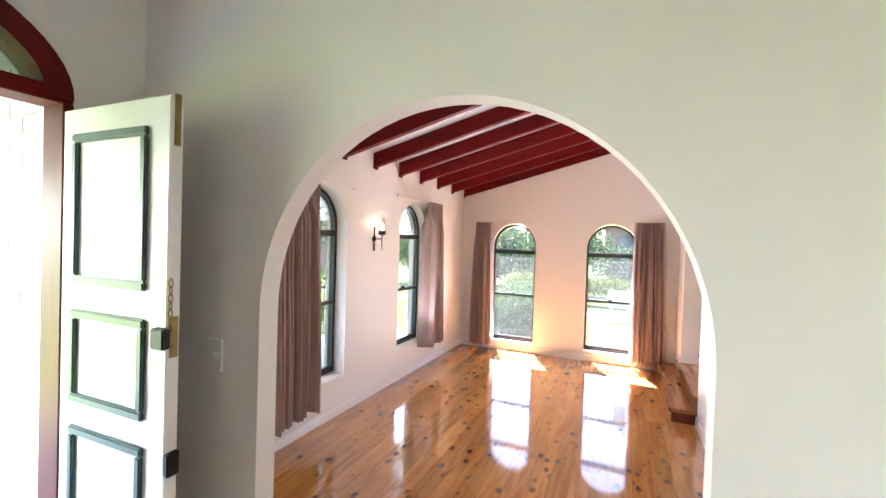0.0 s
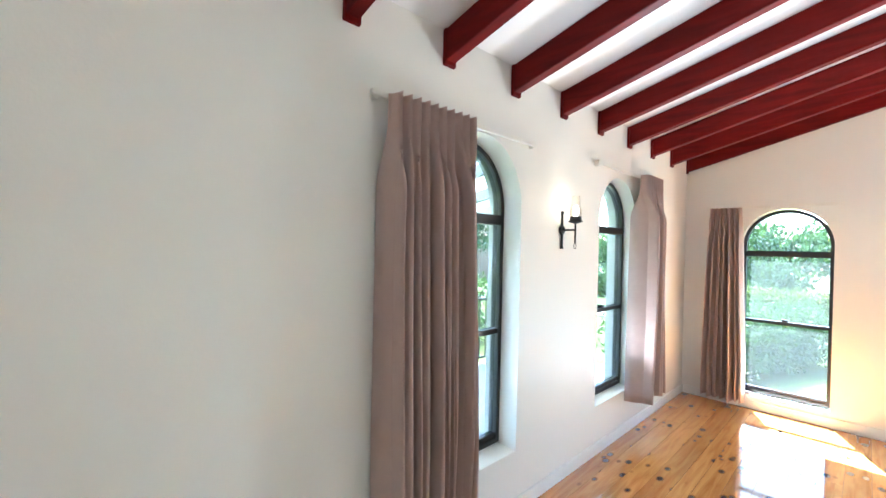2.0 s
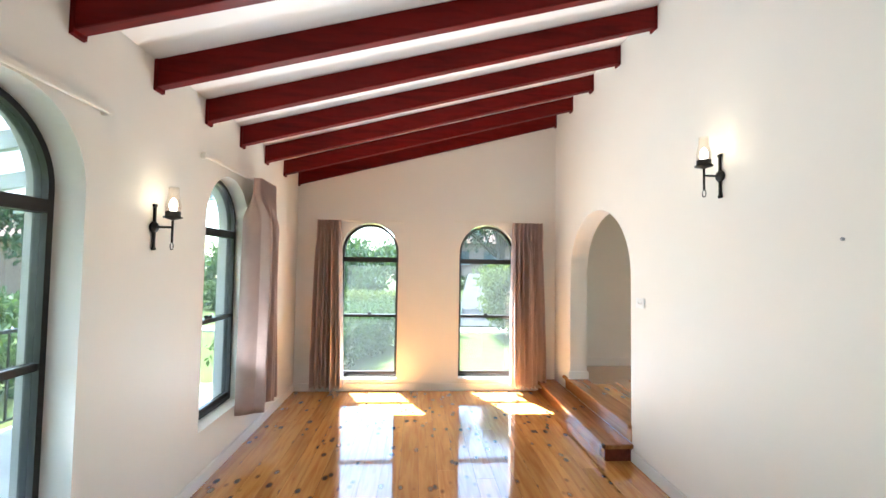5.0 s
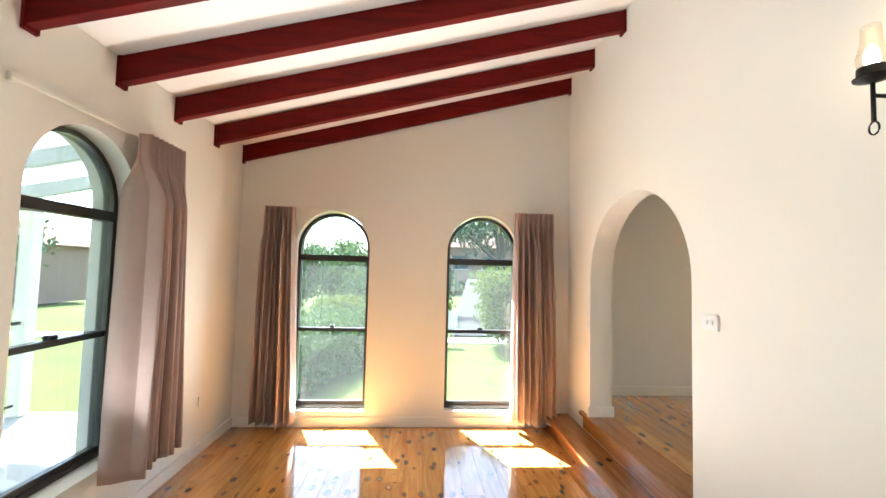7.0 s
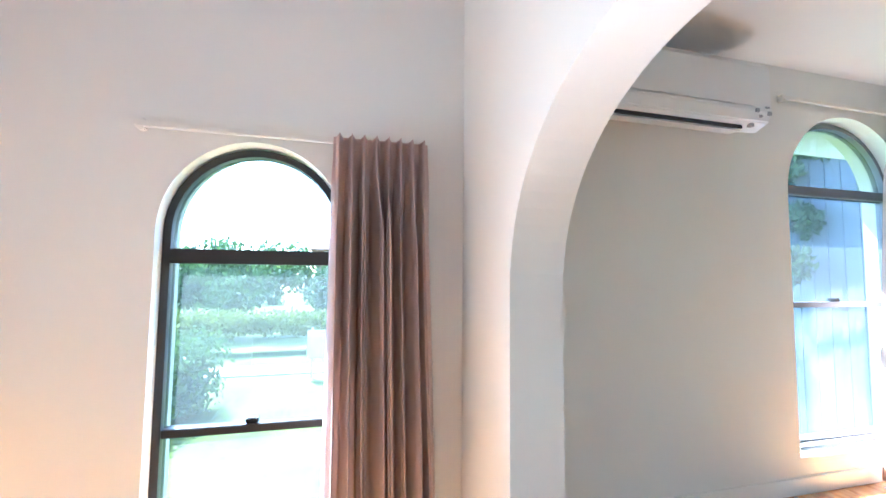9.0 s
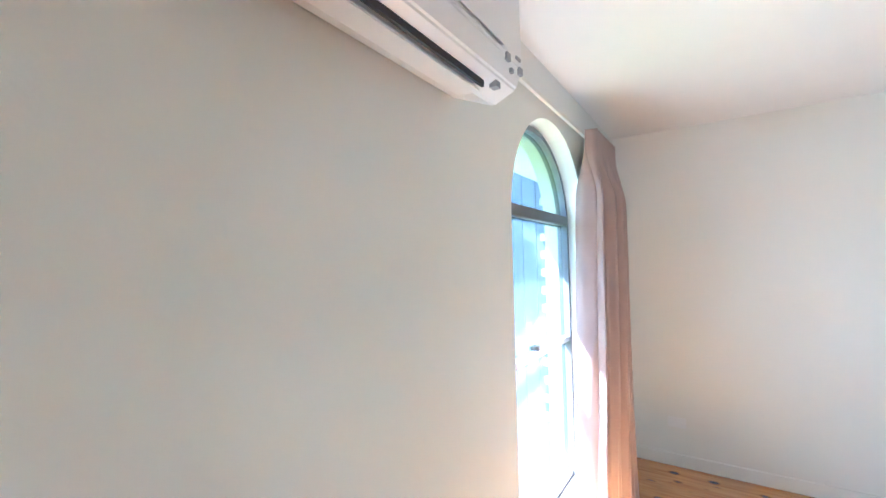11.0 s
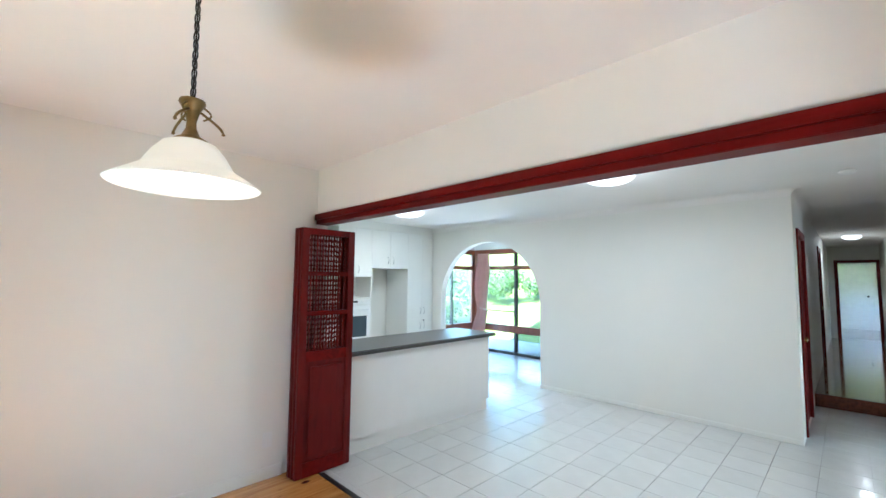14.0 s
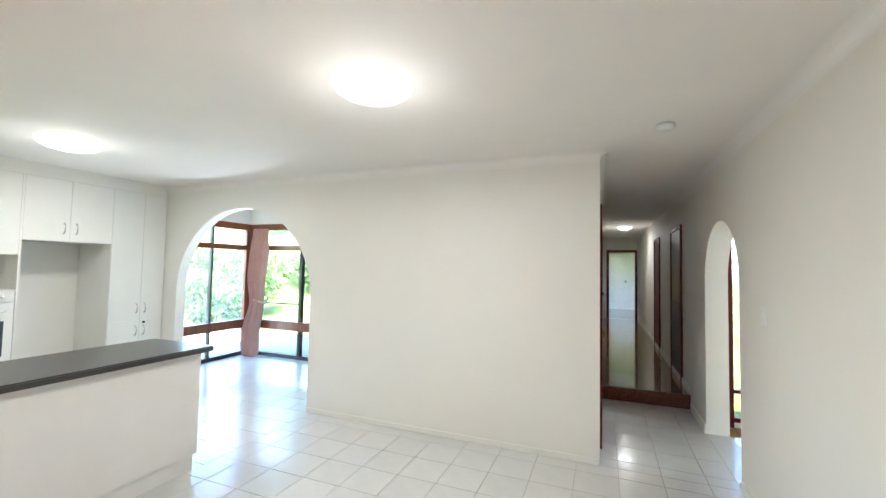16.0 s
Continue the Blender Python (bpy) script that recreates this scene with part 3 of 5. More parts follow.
def sconce(place, rz, flip=1):
    """Iron torch wall lamp with a candle cup and a clear chimney."""
    s = root("wall_sconce", (0, 0, 0), "black wrought iron torch sconce with lit bulb", "wall lamp", "torch wall lamps")
    lathe("back_plate", [(0, 0), (0.03, 0), (0.034, 0.006), (0.026, 0.016), (0.012, 0.022), (0, 0.022)], M_BLACK, s, (0, 0, 0), 20).matrix_basis = pose(0, 0, 0, 90, 0, 0)
    bm = bmesh.new()
    box(bm, -0.008, 0.008, -0.012, -0.002, -0.11, 0.11)
    for z in (-0.115, 0.115):
        box(bm, -0.014, 0.014, -0.013, -0.002, z - 0.008, z + 0.008)
    obj("upright_bar", bm, M_BLACK, s, bevel=0.002)
    tube("arm", [(0, -0.02, 0), (0, -0.06, 0), (0, -0.1, 0.0)], 0.006, M_BLACK, s)
    tube("drop_rod", [(0, -0.1, 0.05), (0, -0.1, -0.08)], 0.006, M_BLACK, s)
    ring = [(0.014 * math.cos(a), -0.1, -0.10 + 0.02 * math.sin(a)) for a in [k * math.pi / 8 for k in range(16)]]
    tube("ring", ring, 0.0025, M_BLACK, s, 6, closed=True)
    lathe("cup", [(0, 0.035), (0.012, 0.04), (0.044, 0.05), (0.046, 0.056), (0.036, 0.06), (0.036, 0.085), (0.03, 0.085), (0.03, 0.062), (0, 0.062)], M_BLACK, s, (0, -0.1, 0), 24)
    lathe("bulb", [(0, 0.085), (0.012, 0.088), (0.02, 0.11), (0.017, 0.135), (0.006, 0.155), (0, 0.158)], M_BULB, s, (0, -0.1, 0), 20, "glowing candle bulb")
    g = lathe("chimney", [(0.034, 0.084), (0.038, 0.12), (0.027, 0.16), (0.024, 0.215), (0.0235, 0.215), (0.026, 0.16), (0.037, 0.12), (0.033, 0.084)], M_CLEARGLASS, s, (0, -0.1, 0), 24, "clear glass lamp chimney")
    g.visible_shadow = False
    s.matrix_basis = pose(*place, 0, 0, rz)
    lp = new("sconce_light", bpy.data.lights.new("sconce_light", "POINT"))
    lp.data.energy, lp.data.color, lp.data.shadow_soft_size = 0.012, (1, 0.78, 0.5), 0.02
    lp.matrix_world = pose(*place, 0, 0, rz) @ pose(0, -0.1, 0.19)
    return s


sconce((0.0, 3.16, 1.66), 90)
sconce((XL, 3.05, 2.0), -90)


def plate(place, rz, wide, high, dots, label, cat, nm):
    """A wall plate with rocker or sockets."""
    p = root(nm, (0, 0, 0), label, cat)
    bm = bmesh.new()
    box(bm, -wide / 2, wide / 2, -0.008, 0, -high / 2, high / 2)
    obj("face_plate", bm, M_PLASTIC, p, bevel=0.003)
    for dx in dots:
        bm = bmesh.new()
        box(bm, dx - 0.006, dx + 0.006, -0.013, -0.008, -0.01, 0.01)
        obj("rocker", bm, M_PLASTIC, p, bevel=0.001)
    p.matrix_basis = pose(*place, 0, 0, rz)


plate((XL, 3.87, 1.22), -90, 0.115, 0.075, (-0.02, 0.02), "white double light switch beside arch", "light switch", "light_switch")
plate((XU, 0.10, 1.53), 90, 0.075, 0.115, (0,), "white light switch on cream wall", "light switch", "light_switch")
plate((XD, 5.49, 0.585), -90, 0.115, 0.072, (-0.03, 0.03), "white double power outlet above baseboard", "power outlet", "power_outlet")
plate((XD, 3.52, 0.56), -90, 0.072, 0.115, (0,), "white wall outlet above baseboard", "power outlet", "power_outlet")
plate((1.08, YA, 1.22), 0, 0.075, 0.115, (0, 0.018), "white light switch beside entry arch", "light switch", "light_switch")
plate((0, 5.2, 0.40), 90, 0.03, 0.08, (), "small white wall plate under window", "wall plate", "wall_plate")

for y in (2.41, 1.95):
    w = root("wall_plug", (0, 0, 0), "tiny grey plastic wall plug in plaster", "wall plug", "wall plugs")
    lathe("plug", [(0, 0), (0.007, 0), (0.007, 0.006), (0.003, 0.008), (0, 0.008)], M_GREYP, w, (0, 0, 0), 12).matrix_basis = pose(XL, y, 1.61, 0, -90, 0)

# air conditioner on the dining room wall
ac = root("air_conditioner", (0, 0, 0), "white split-system air conditioner mounted high on wall", "air conditioner")
ax0, ax1, ay0, ay1 = 3.55, 4.745, YD - 0.235, YD
bm = bmesh.new()
prof = [(ay1, 2.312), (ay0 + 0.09, 2.25), (ay0 + 0.02, 2.28), (ay0, 2.335), (ay0 + 0.004, 2.56), (ay0 + 0.03, 2.60), (ay1, 2.60)]
ends = [[bm.verts.new((x, y, z)) for y, z in prof] for x in (ax0, ax1)]
for i in range(len(prof)):
    j = (i + 1) % len(prof)
    bm.faces.new((ends[0][i], ends[0][j], ends[1][j], ends[1][i]))
for e in ends:
    bm.faces.new(e)
obj("casing", bm, M_PLASTIC, ac, bevel=0.006)
slab("air_outlet", ax0 + 0.06, ax1 - 0.14, ay0 + 0.050, ay0 + 0.058, 2.250, 2.285, M_SLIT, ac, "dark outlet slot")
bm = bmesh.new()
for v in box(bm, ax0 + 0.05, ax1 - 0.135, ay0 + 0.066, ay0 + 0.13, 2.243, 2.250):
    v.co.z += (v.co.y - ay0 - 0.066) * 0.05
obj("louvre", bm, M_PLASTIC, ac, bevel=0.002)
bm = bmesh.new()
box(bm, ax0 + 0.01, ax1 - 0.13, ay0 - 0.006, ay0, 2.345, 2.555)
obj("front_panel", bm, M_PLASTIC, ac, bevel=0.003)
for dx, dz, w, h in ((0.11, 2.395, 0.022, 0.02), (0.085, 2.37, 0.014, 0.012), (0.05, 2.42, 0.028, 0.008), (0.03, 2.385, 0.02, 0.02)):
    slab("printed_mark", ax1 - dx, ax1 - dx + w, ay0 - 0.004, ay0 + 0.004, dz - 0.075, dz - 0.075 + h, M_GREYP, ac, "grey printed mark")
slab("printed_mark", ax1 - 0.11, ax1 - 0.085, ay0 + 0.03, ay0 + 0.05, 2.258, 2.275, M_GREYP, ac, "grey printed mark")

ac.location = (-0.05, 0, -0.012)

# pendant lamp
pd = root("pendant_lamp", (0, 0, 0), "brass chain pendant with flared alabaster glass shade, lit", "pendant lamp")
px, py = 5.20, 4.56
lathe("ceiling_rose", [(0, 0), (0.052, 0), (0.054, -0.012), (0.047, -0.03), (0.03, -0.052), (0.03, -0.07), (0.014, -0.078), (0, -0.078)], M_BRASS, pd, (px, py, TOPC), 28)
z = TOPC - 0.078
k = 0
while z > 2.335:
    a = 90 * (k % 2)
    ring = [Vector((0.008 * math.cos(t), 0, 0.018 * math.sin(t))) for t in [i * math.pi / 6 for i in range(12)]]
    ring = [Euler((0, 0, radians(a + 35))).to_matrix() @ p + Vector((px, py, z - 0.016)) for p in ring]
    tube("chain_link", ring, 0.0022, M_BLACK, pd, 6, closed=True)
    z -= 0.029
    k += 1
tube("cord", [(px, py, TOPC - 0.07), (px, py, 2.32)], 0.0025, M_BLACK, pd)
lathe("stem", [(0, 0.33), (0.034, 0.33), (0.036, 0.322), (0.022, 0.30), (0.013, 0.265), (0.014, 0.245), (0.026, 0.22), (0.046, 0.208), (0.046, 0.2), (0, 0.2)], M_BRASS, pd, (px, py, 1.995), 28)
for q in range(3):
    a = radians(120 * q + 20)
    pts = []
    for i in range(15):
        t = i / 14
        r = 0.018 + 0.055 * math.sin(t * math.pi * 0.72) + 0.02 * t
        pts.append((px + r * math.cos(a), py + r * math.sin(a), 2.295 - 0.085 * t + (0.03 * max(0, t - 0.7) / 0.3)))
    tube("scroll", pts, 0.004, M_BRASS, pd, 6)
    pts = [(px + (0.03 + 0.02 * math.sin(t * 4)) * math.cos(a), py + (0.03 + 0.02 * math.sin(t * 4)) * math.sin(a), 2.27 + 0.05 * t) for t in [i / 10 for i in range(11)]]
    tube("scroll", pts, 0.003, M_BRASS, pd, 6)
so = [(0.045, 0.205), (0.07, 0.195), (0.095, 0.165), (0.115, 0.13), (0.122, 0.118), (0.130, 0.115), (0.160, 0.096), (0.186, 0.080), (0.197, 0.072)]
si = [(r - 0.004, z - 0.004) for r, z in reversed(so)]
sh = lathe("shade", so + si, M_SHADE, pd, (px, py, 1.995), 48, "cream alabaster glass shade")
lathe("bulb", [(0, 0.17), (0.014, 0.17), (0.016, 0.15), (0.03, 0.125), (0.034, 0.10), (0.027, 0.075), (0, 0.064)], M_BULB, pd, (px, py, 1.995), 24, "glowing round bulb")
lp = new("pendant_light", bpy.data.lights.new("pendant_light", "POINT"))
lp.data.energy, lp.data.color, lp.data.shadow_soft_size = 0.015, (1, 0.84, 0.62), 0.035
lp.location = (px, py, 2.045)


def oyster(x, y, z, r, power, label):
    """Round ceiling lamp with an opal bowl and a chrome-white rim."""
    o = root("ceiling_light", (0, 0, 0), label, "ceiling light", "round ceiling lamps")
    lathe("rim", [(0, 0), (r * 0.86, 0), (r * 0.86, -0.012), (0, -0.012)], M_PLASTIC, o, (x, y, z), 40)
    lathe("bowl", [(r * 0.97, -0.014)] + [(r * 0.97 * math.cos(t), -0.016 - 0.07 * math.sin(t)) for t in [i * math.pi / 16 for i in range(9)]], M_OYSTER, o, (x, y, z), 40, "glowing opal glass bowl")
    lp = new("oyster_light", bpy.data.lights.new("oyster_light", "AREA"))
    lp.data.shape, lp.data.size, lp.data.energy, lp.data.color = "DISK", r * 1.6, power, (1, 0.95, 0.86)
    lp.location = (x, y, z - 0.10)
    glow = new("oyster_glow", bpy.data.lights.new("oyster_glow", "POINT"))
    glow.data.shadow_soft_size, glow.data.energy, glow.data.color = r * 0.4, power * 0.2, (1, 0.95, 0.86)
    glow.location = (x, y, z - 0.3)


oyster(5.29, 1.33, TOPC, 0.215, 0.46, "round opal glass ceiling light, switched on")
oyster(8.1, 1.25, TOPC, 0.215, 0.46, "round opal glass ceiling light, switched on")
oyster(3.75, -6.3, TOPC, 0.15, 0.16, "small round opal ceiling light in hallway")
o = root("smoke_detector", (0, 0, 0), "small round white smoke detector on ceiling", "smoke detector")
lathe("body", [(0, 0), (0.055, 0), (0.056, -0.015), (0.045, -0.03), (0.02, -0.034), (0, -0.034)], M_PLASTIC, o, (3.80, 0.18, TOPC), 28)
o = root("ceiling_vent", (0, 0, 0), "oval white ceiling vent beside kitchen lamp", "ceiling vent")
lathe("body", [(0, 0), (0.13, 0), (0.13, -0.01), (0.10, -0.02), (0, -0.02)], M_PLASTIC, o, (8.6, 1.75, TOPC), 28)

# timber header with its sliding track
hd = root("timber_header", (0, 0, 0), "dark red stained timber header beam over opening", "header beam")
slab("fascia", XU + 0.002, XD - 0.002, YH + 0.003, YH + 0.028, 2.296, 2.346, M_RED, hd, bevel=0.003)
slab("beam", XU + 0.002, XD - 0.002, YH - 0.10, YH + 0.012, 2.260, 2.31, M_RED, hd, bevel=0.003)
slab("fascia", XU + 0.002, XD - 0.002, YH - 0.128, YH - 0.103, 2.286, 2.346, M_RED, hd, bevel=0.003)


def screen_leaf(x, y0, y1):
    """One folding screen leaf: stiles, rails, three rows of turned spindles, fielded panel below."""
    s = root("folding_screen_leaf", (0, 0, 0), "dark red folding screen leaf with turned spindles", "folding screen", "folded screen leaves")
    z0, z1, t, sw = UP + 0.012, 2.20, 0.017, 0.06
    for a, b in ((y0, y0 + sw), (y1 - sw, y1)):
        slab("stile", x - t, x + t, a, b, z0, z1, M_REDV, s, bevel=0.003)
    rails = [(z0, z0 + 0.11), (1.15, 1.23), (1.505, 1.54), (1.82, 1.855), (2.15, z1)]
    for a, b in rails:
        slab("rail", x - t + 0.001, x + t - 0.001, y0 + sw, y1 - sw, a, b, M_RED, s)
    slab("panel", x - 0.006, x + 0.006, y0 + sw, y1 - sw, z0 + 0.11, 1.15, M_REDV, s)
    bm = bmesh.new()
    vs = box(bm, x - 0.014, x + 0.014, y0 + sw + 0.035, y1 - sw - 0.035, z0 + 0.15, 1.11)
    obj("raised_field", bm, M_REDV, s, bevel=0.006)
    for (a, zb), (zt, b) in zip(rails[1:], rails[2:]):
        h = zt - zb
        for k in range(7):
            yy = y0 + sw + (k + 0.5) * (y1 - y0 - 2 * sw) / 7
            prof = [(0.005, 0), (0.011, 0.02), (0.011, 0.05)]
            for c in (0.16, 0.3, 0.44, 0.58, 0.72, 0.86):
                prof += [(0.006, c * h - 0.014), (0.0125, c * h), (0.006, c * h + 0.014)]
            prof += [(0.011, h - 0.03), (0.006, h)]
            lathe("spindle", sorted(prof, key=lambda q: q[1]), M_REDV, s, (x, yy, zb), 8)
    return s


for i, x in enumerate((6.86, 6.903, 6.946)):
    screen_leaf(x, 2.92 + 0.004 * i, 3.395 + 0.004 * i)

# front door, fanlight and frame
dr = root("front_door_leaf", (0, 0, 0), "open white front door leaf with green panel mouldings", "door")
dx0, dx1, dy0, dy1 = 0.0, 0.537, -0.02, 0.02
slab("slab", dx0, dx1, dy0, dy1, 0.012, 2.045, M_DOORW, dr, bevel=0.003)
for za, zb in ((1.47, 1.96), (1.08, 1.385), (0.56, 1.0), (0.14, 0.48)):
    xa, xb = 0.072, 0.448
    for nm, a, b, c, d in (("moulding", xa, xb, zb - 0.028, zb), ("moulding", xa, xb, za, za + 0.028), ("moulding", xa, xa + 0.028, za + 0.028, zb - 0.028), ("moulding", xb - 0.028, xb, za + 0.028, zb - 0.028)):
        slab(nm, a, b, dy0 - 0.014, dy0 + 0.002, c, d, M_GREEN, dr, "dark green moulding", 0.005)
slab("lock_plate", dx1 - 0.002, dx1 + 0.004, -0.012, 0.012, 1.28, 1.40, M_BRASS, dr, "aged brass lock plate")
slab("lock_case", dx1 - 0.035, dx1 + 0.02, -0.045, -0.02, 1.31, 1.37, M_BLACK, dr, "dark metal night latch", 0.004)
slab("latch", dx1 - 0.01, dx1 + 0.016, -0.02, 0.018, 0.93, 1.0, M_BLACK, dr, "dark metal mortice latch", 0.004)
slab("flush_bolt", dx1 - 0.002, dx1 + 0.005, -0.008, 0.008, 1.90, 2.05, M_BRASS, dr, "aged brass flush bolt")
for k in range(7):
    zc = 1.50 - k * 0.022
    tube("chain_link", [(dx1 + 0.008 + 0.006 * math.cos(t) * (k % 2), -0.015 + 0.006 * math.cos(t) * ((k + 1) % 2), zc + 0.014 * math.sin(t)) for t in [i * math.pi / 5 for i in range(10)]], 0.002, M_BRASS, dr, 6, closed=True)
dr.matrix_basis = pose(XF + 0.012, 0.312, 0, 0, 0, 1.5)
fr = tagged(new("door_1"), "dark red arched front door frame with fanlight", "door frame", kind="structure")
c, hw = -0.2, 0.52
for t0 in (0.075,):
    bm = bmesh.new()
    n = 28
    ringo = [(c - hw * math.cos(math.pi * i / n), 2.09 + 0.33 * math.sin(math.pi * i / n)) for i in range(n + 1)]
    ringi = [(c - (hw - t0) * math.cos(math.pi * i / n), 2.09 + (0.33 - t0) * math.sin(math.pi * i / n)) for i in range(n + 1)]
    V = [[bm.verts.new((xx, y, z)) for y, z in r] for r in (ringo, ringi) for xx in (XF - 0.12, XF + 0.01)]
    for i in range(n):
        for a, b in ((0, 1), (1, 3), (3, 2), (2, 0)):
            bm.faces.new((V[a][i], V[a][i + 1], V[b][i + 1], V[b][i]))
    for i in (0, n):
        bm.faces.new((V[0][i], V[1][i], V[3][i], V[2][i]))
    obj("arched_head", bm, M_REDV, fr)
slab("transom_bar", XF - 0.12, XF + 0.008, c - hw, c + hw, 2.072, 2.125, M_RED, fr, bevel=0.004)
slab("jamb", XF - 0.12, XF + 0.006, c + hw - 0.03, c + hw, 0, 2.072, M_REDV, fr)
slab("jamb", XF - 0.12, XF + 0.006, c - hw, c - hw + 0.03, 0, 2.072, M_REDV, fr)
bm = bmesh.new()
bm.faces.new([bm.verts.new((XF - 0.06, c - (hw - 0.07) * math.cos(math.pi * i / 20), 2.12 + 0.235 * math.sin(math.pi * i / 20))) for i in range(21)])
obj("fanlight_pane", bm, M_GLASS, fr).visible_shadow = False

# sidelight in the entry's end wall
sl = tagged(new("window_8"), "tall arched sidelight in dark red timber frame", "window", kind="structure")
slab("jamb", 2.76, 2.83, -2.66, -2.585, 0.0, 2.20, M_REDV, sl, bevel=0.004)
slab("jamb", 2.20, 2.25, -2.66, -2.585, 0.0, 2.10, M_REDV, sl, bevel=0.004)
slab("rail", 2.25, 2.76, -2.66, -2.59, 0.06, 0.11, M_RED, sl, bevel=0.003)
slab("rail", 2.25, 2.76, -2.66, -2.59, 0.39, 0.43, M_RED, sl, bevel=0.003)
bm = bmesh.new()
bm.faces.new([bm.verts.new((u, -2.63, z)) for u, z in [(2.24, 0.09)] + arc_pts(2.24, 2.78, 1.98, 0.34) + [(2.78, 0.09)]])
obj("pane", bm, M_GLASS, sl).visible_shadow = False

# hallway doors
for nm, y0, y1, zb, zt in (("door_2", -1.55, -0.72, UP, 2.32), ("door_3", -5.6, -4.8, 0.42, 2.4)):
    d = tagged(new(nm), "dark red stained timber door frame in hallway", "door frame", kind="structure")
    for a, b in ((y0 - 0.05, y0 + 0.02), (y1 - 0.02, y1 + 0.05)):
        slab("jamb", 4.182, 4.30, a, b, zb, zt + 0.05, M_REDV, d)
    slab("head", 4.182, 4.30, y0, y1, zt - 0.02, zt + 0.05, M_RED, d)
    slab("door_panel", 4.215, 4.25, y0 + 0.02, y1 - 0.02, zb + 0.005, zt - 0.02, M_REDV, d, "dark red timber door")
    lathe("knob", [(0, 0), (0.012, 0), (0.012, 0.02), (0.028, 0.035), (0.028, 0.05), (0, 0.06)], M_BRASS, d, (0, 0, 0), 16).matrix_basis = pose(4.215, y1 - 0.09, zb + 0.95, 0, -90, 0)
d = tagged(new("door_4"), "dark red timber frame of far bedroom doorway", "door frame", kind="structure")
for a, b in ((3.272, 3.33), (4.01, 4.08)):
    slab("jamb", a, b, -9.73, -9.58, 0.42, 2.39, M_REDV, d)
slab("head", 3.33, 4.01, -9.73, -9.58, 2.33, 2.39, M_REDV, d)
# door_6 is an open doorway; flat panels stand for the dim room beyond.
for nm, y0, y1, dark in (("door_5", -5.44, -4.68, True), ("door_6", -3.44, -2.62, False)):
    d = tagged(new(nm), "dark-framed hallway doorway filled with flat panels", "door frame", kind="structure")
    slab("frame_board", XU, XU + 0.022, y0, y0 + 0.06, 0.42, 2.38, M_REDV, d)
    slab("frame_board", XU, XU + 0.022, y1 - 0.06, y1, 0.42, 2.38, M_REDV, d)
    slab("frame_board", XU, XU + 0.022, y0 + 0.06, y1 - 0.06, 2.33, 2.38, M_RED, d)
    slab("door_panel", XU, XU + 0.010, y0 + 0.06, y1 - 0.06, 1.40, 2.33, M_REDV if dark else M_DIMWALL, d, "dark red timber door" if dark else "flat olive panel standing for room wall beyond doorway")
    slab("door_panel", XU, XU + 0.014, y0 + 0.06, y1 - 0.06, 0.425, 1.40, M_REDV if dark else M_DIMFURN, d, "dark lower panel filling hallway doorway")
bd = root("bedroom_door", (0, 0, 0), "white panel door standing in far bedroom", "door")
slab("slab", 3.3, 4.3, -12.9, -12.86, 0.425, 2.42, M_DOORW, bd)
lathe("knob", [(0, 0), (0.012, 0), (0.012, 0.02), (0.028, 0.035), (0, 0.06)], M_BLACK, bd, (0, 0, 0), 12).matrix_basis = pose(3.42, -12.86, 1.42, -90, 0, 0)

# entry side step under the hall arch
es = root("entry_steps", (0, 0, 0), "red stained timber steps below hall arch", "steps")
slab("tread", XL - 0.30, XL - 0.001, -1.45, -0.36, 0.10, 0.135, M_STEPDARK, es, bevel=0.005)
slab("riser", XL - 0.28, XL - 0.001, -1.43, -0.38, 0, 0.10, M_STEPDARK, es)
slab("trim_threshold", XL - 0.02, XU + 0.001, -1.428, -0.382, UP - 0.02, UP + 0.003, M_TILE)["kind"] = "structure"

# kitchen peninsula
pb = root("peninsula_counter", (0, 0, 0), "white panelled kitchen peninsula on tiled floor", "kitchen counter")
slab("body", 6.972, 7.50, 0.93, 3.02, UP + 0.115, 1.128, M_PANEL, pb)
slab("kickboard", 6.98, 7.49, 0.94, 3.02, UP, UP + 0.113, M_PANEL, pb, "white kickboard")
slab("front_panel", 6.96, 6.972, 0.92, 3.02, UP + 0.118, 1.128, M_PANEL, pb, bevel=0.002)
tagged(slab("worktop", 6.89, 7.56, 0.87, 3.05, 1.128, 1.168, M_TOP, bevel=0.008), "charcoal laminate worktop on white peninsula", "worktop")


def handle(parent, x, y, z, length=0.11):
    pts = [(x, y, z - length / 2), (x - 0.022, y, z - length * 0.38), (x - 0.03, y, z), (x - 0.022, y, z + length * 0.38), (x, y, z + length / 2)]
    tube("handle", pts, 0.006, M_STEEL, parent, 6, "curved brushed steel handle")


def cabinet(name, y0, y1, z0, z1, label, doors, hz, depth=0.6):
    """A cabinet unit with doors on its west face; hz: list of (y, z) handles."""
    c = root(name, (0, 0, 0), label, "cabinet")
    slab("body", XC + 0.02, XC + depth, y0 + 0.001, y1 - 0.001, z0, z1, M_CAB, c)
    for a, b, e, f in doors:
        dd = slab("door", XC, XC + 0.018, a + 0.0008, b - 0.0008, e + 0.0008, f - 0.0008, M_CAB, c, bevel=0.002)
        for y, z in hz:
            if a < y < b and e < z < f:
                handle(dd, XC, y, z)


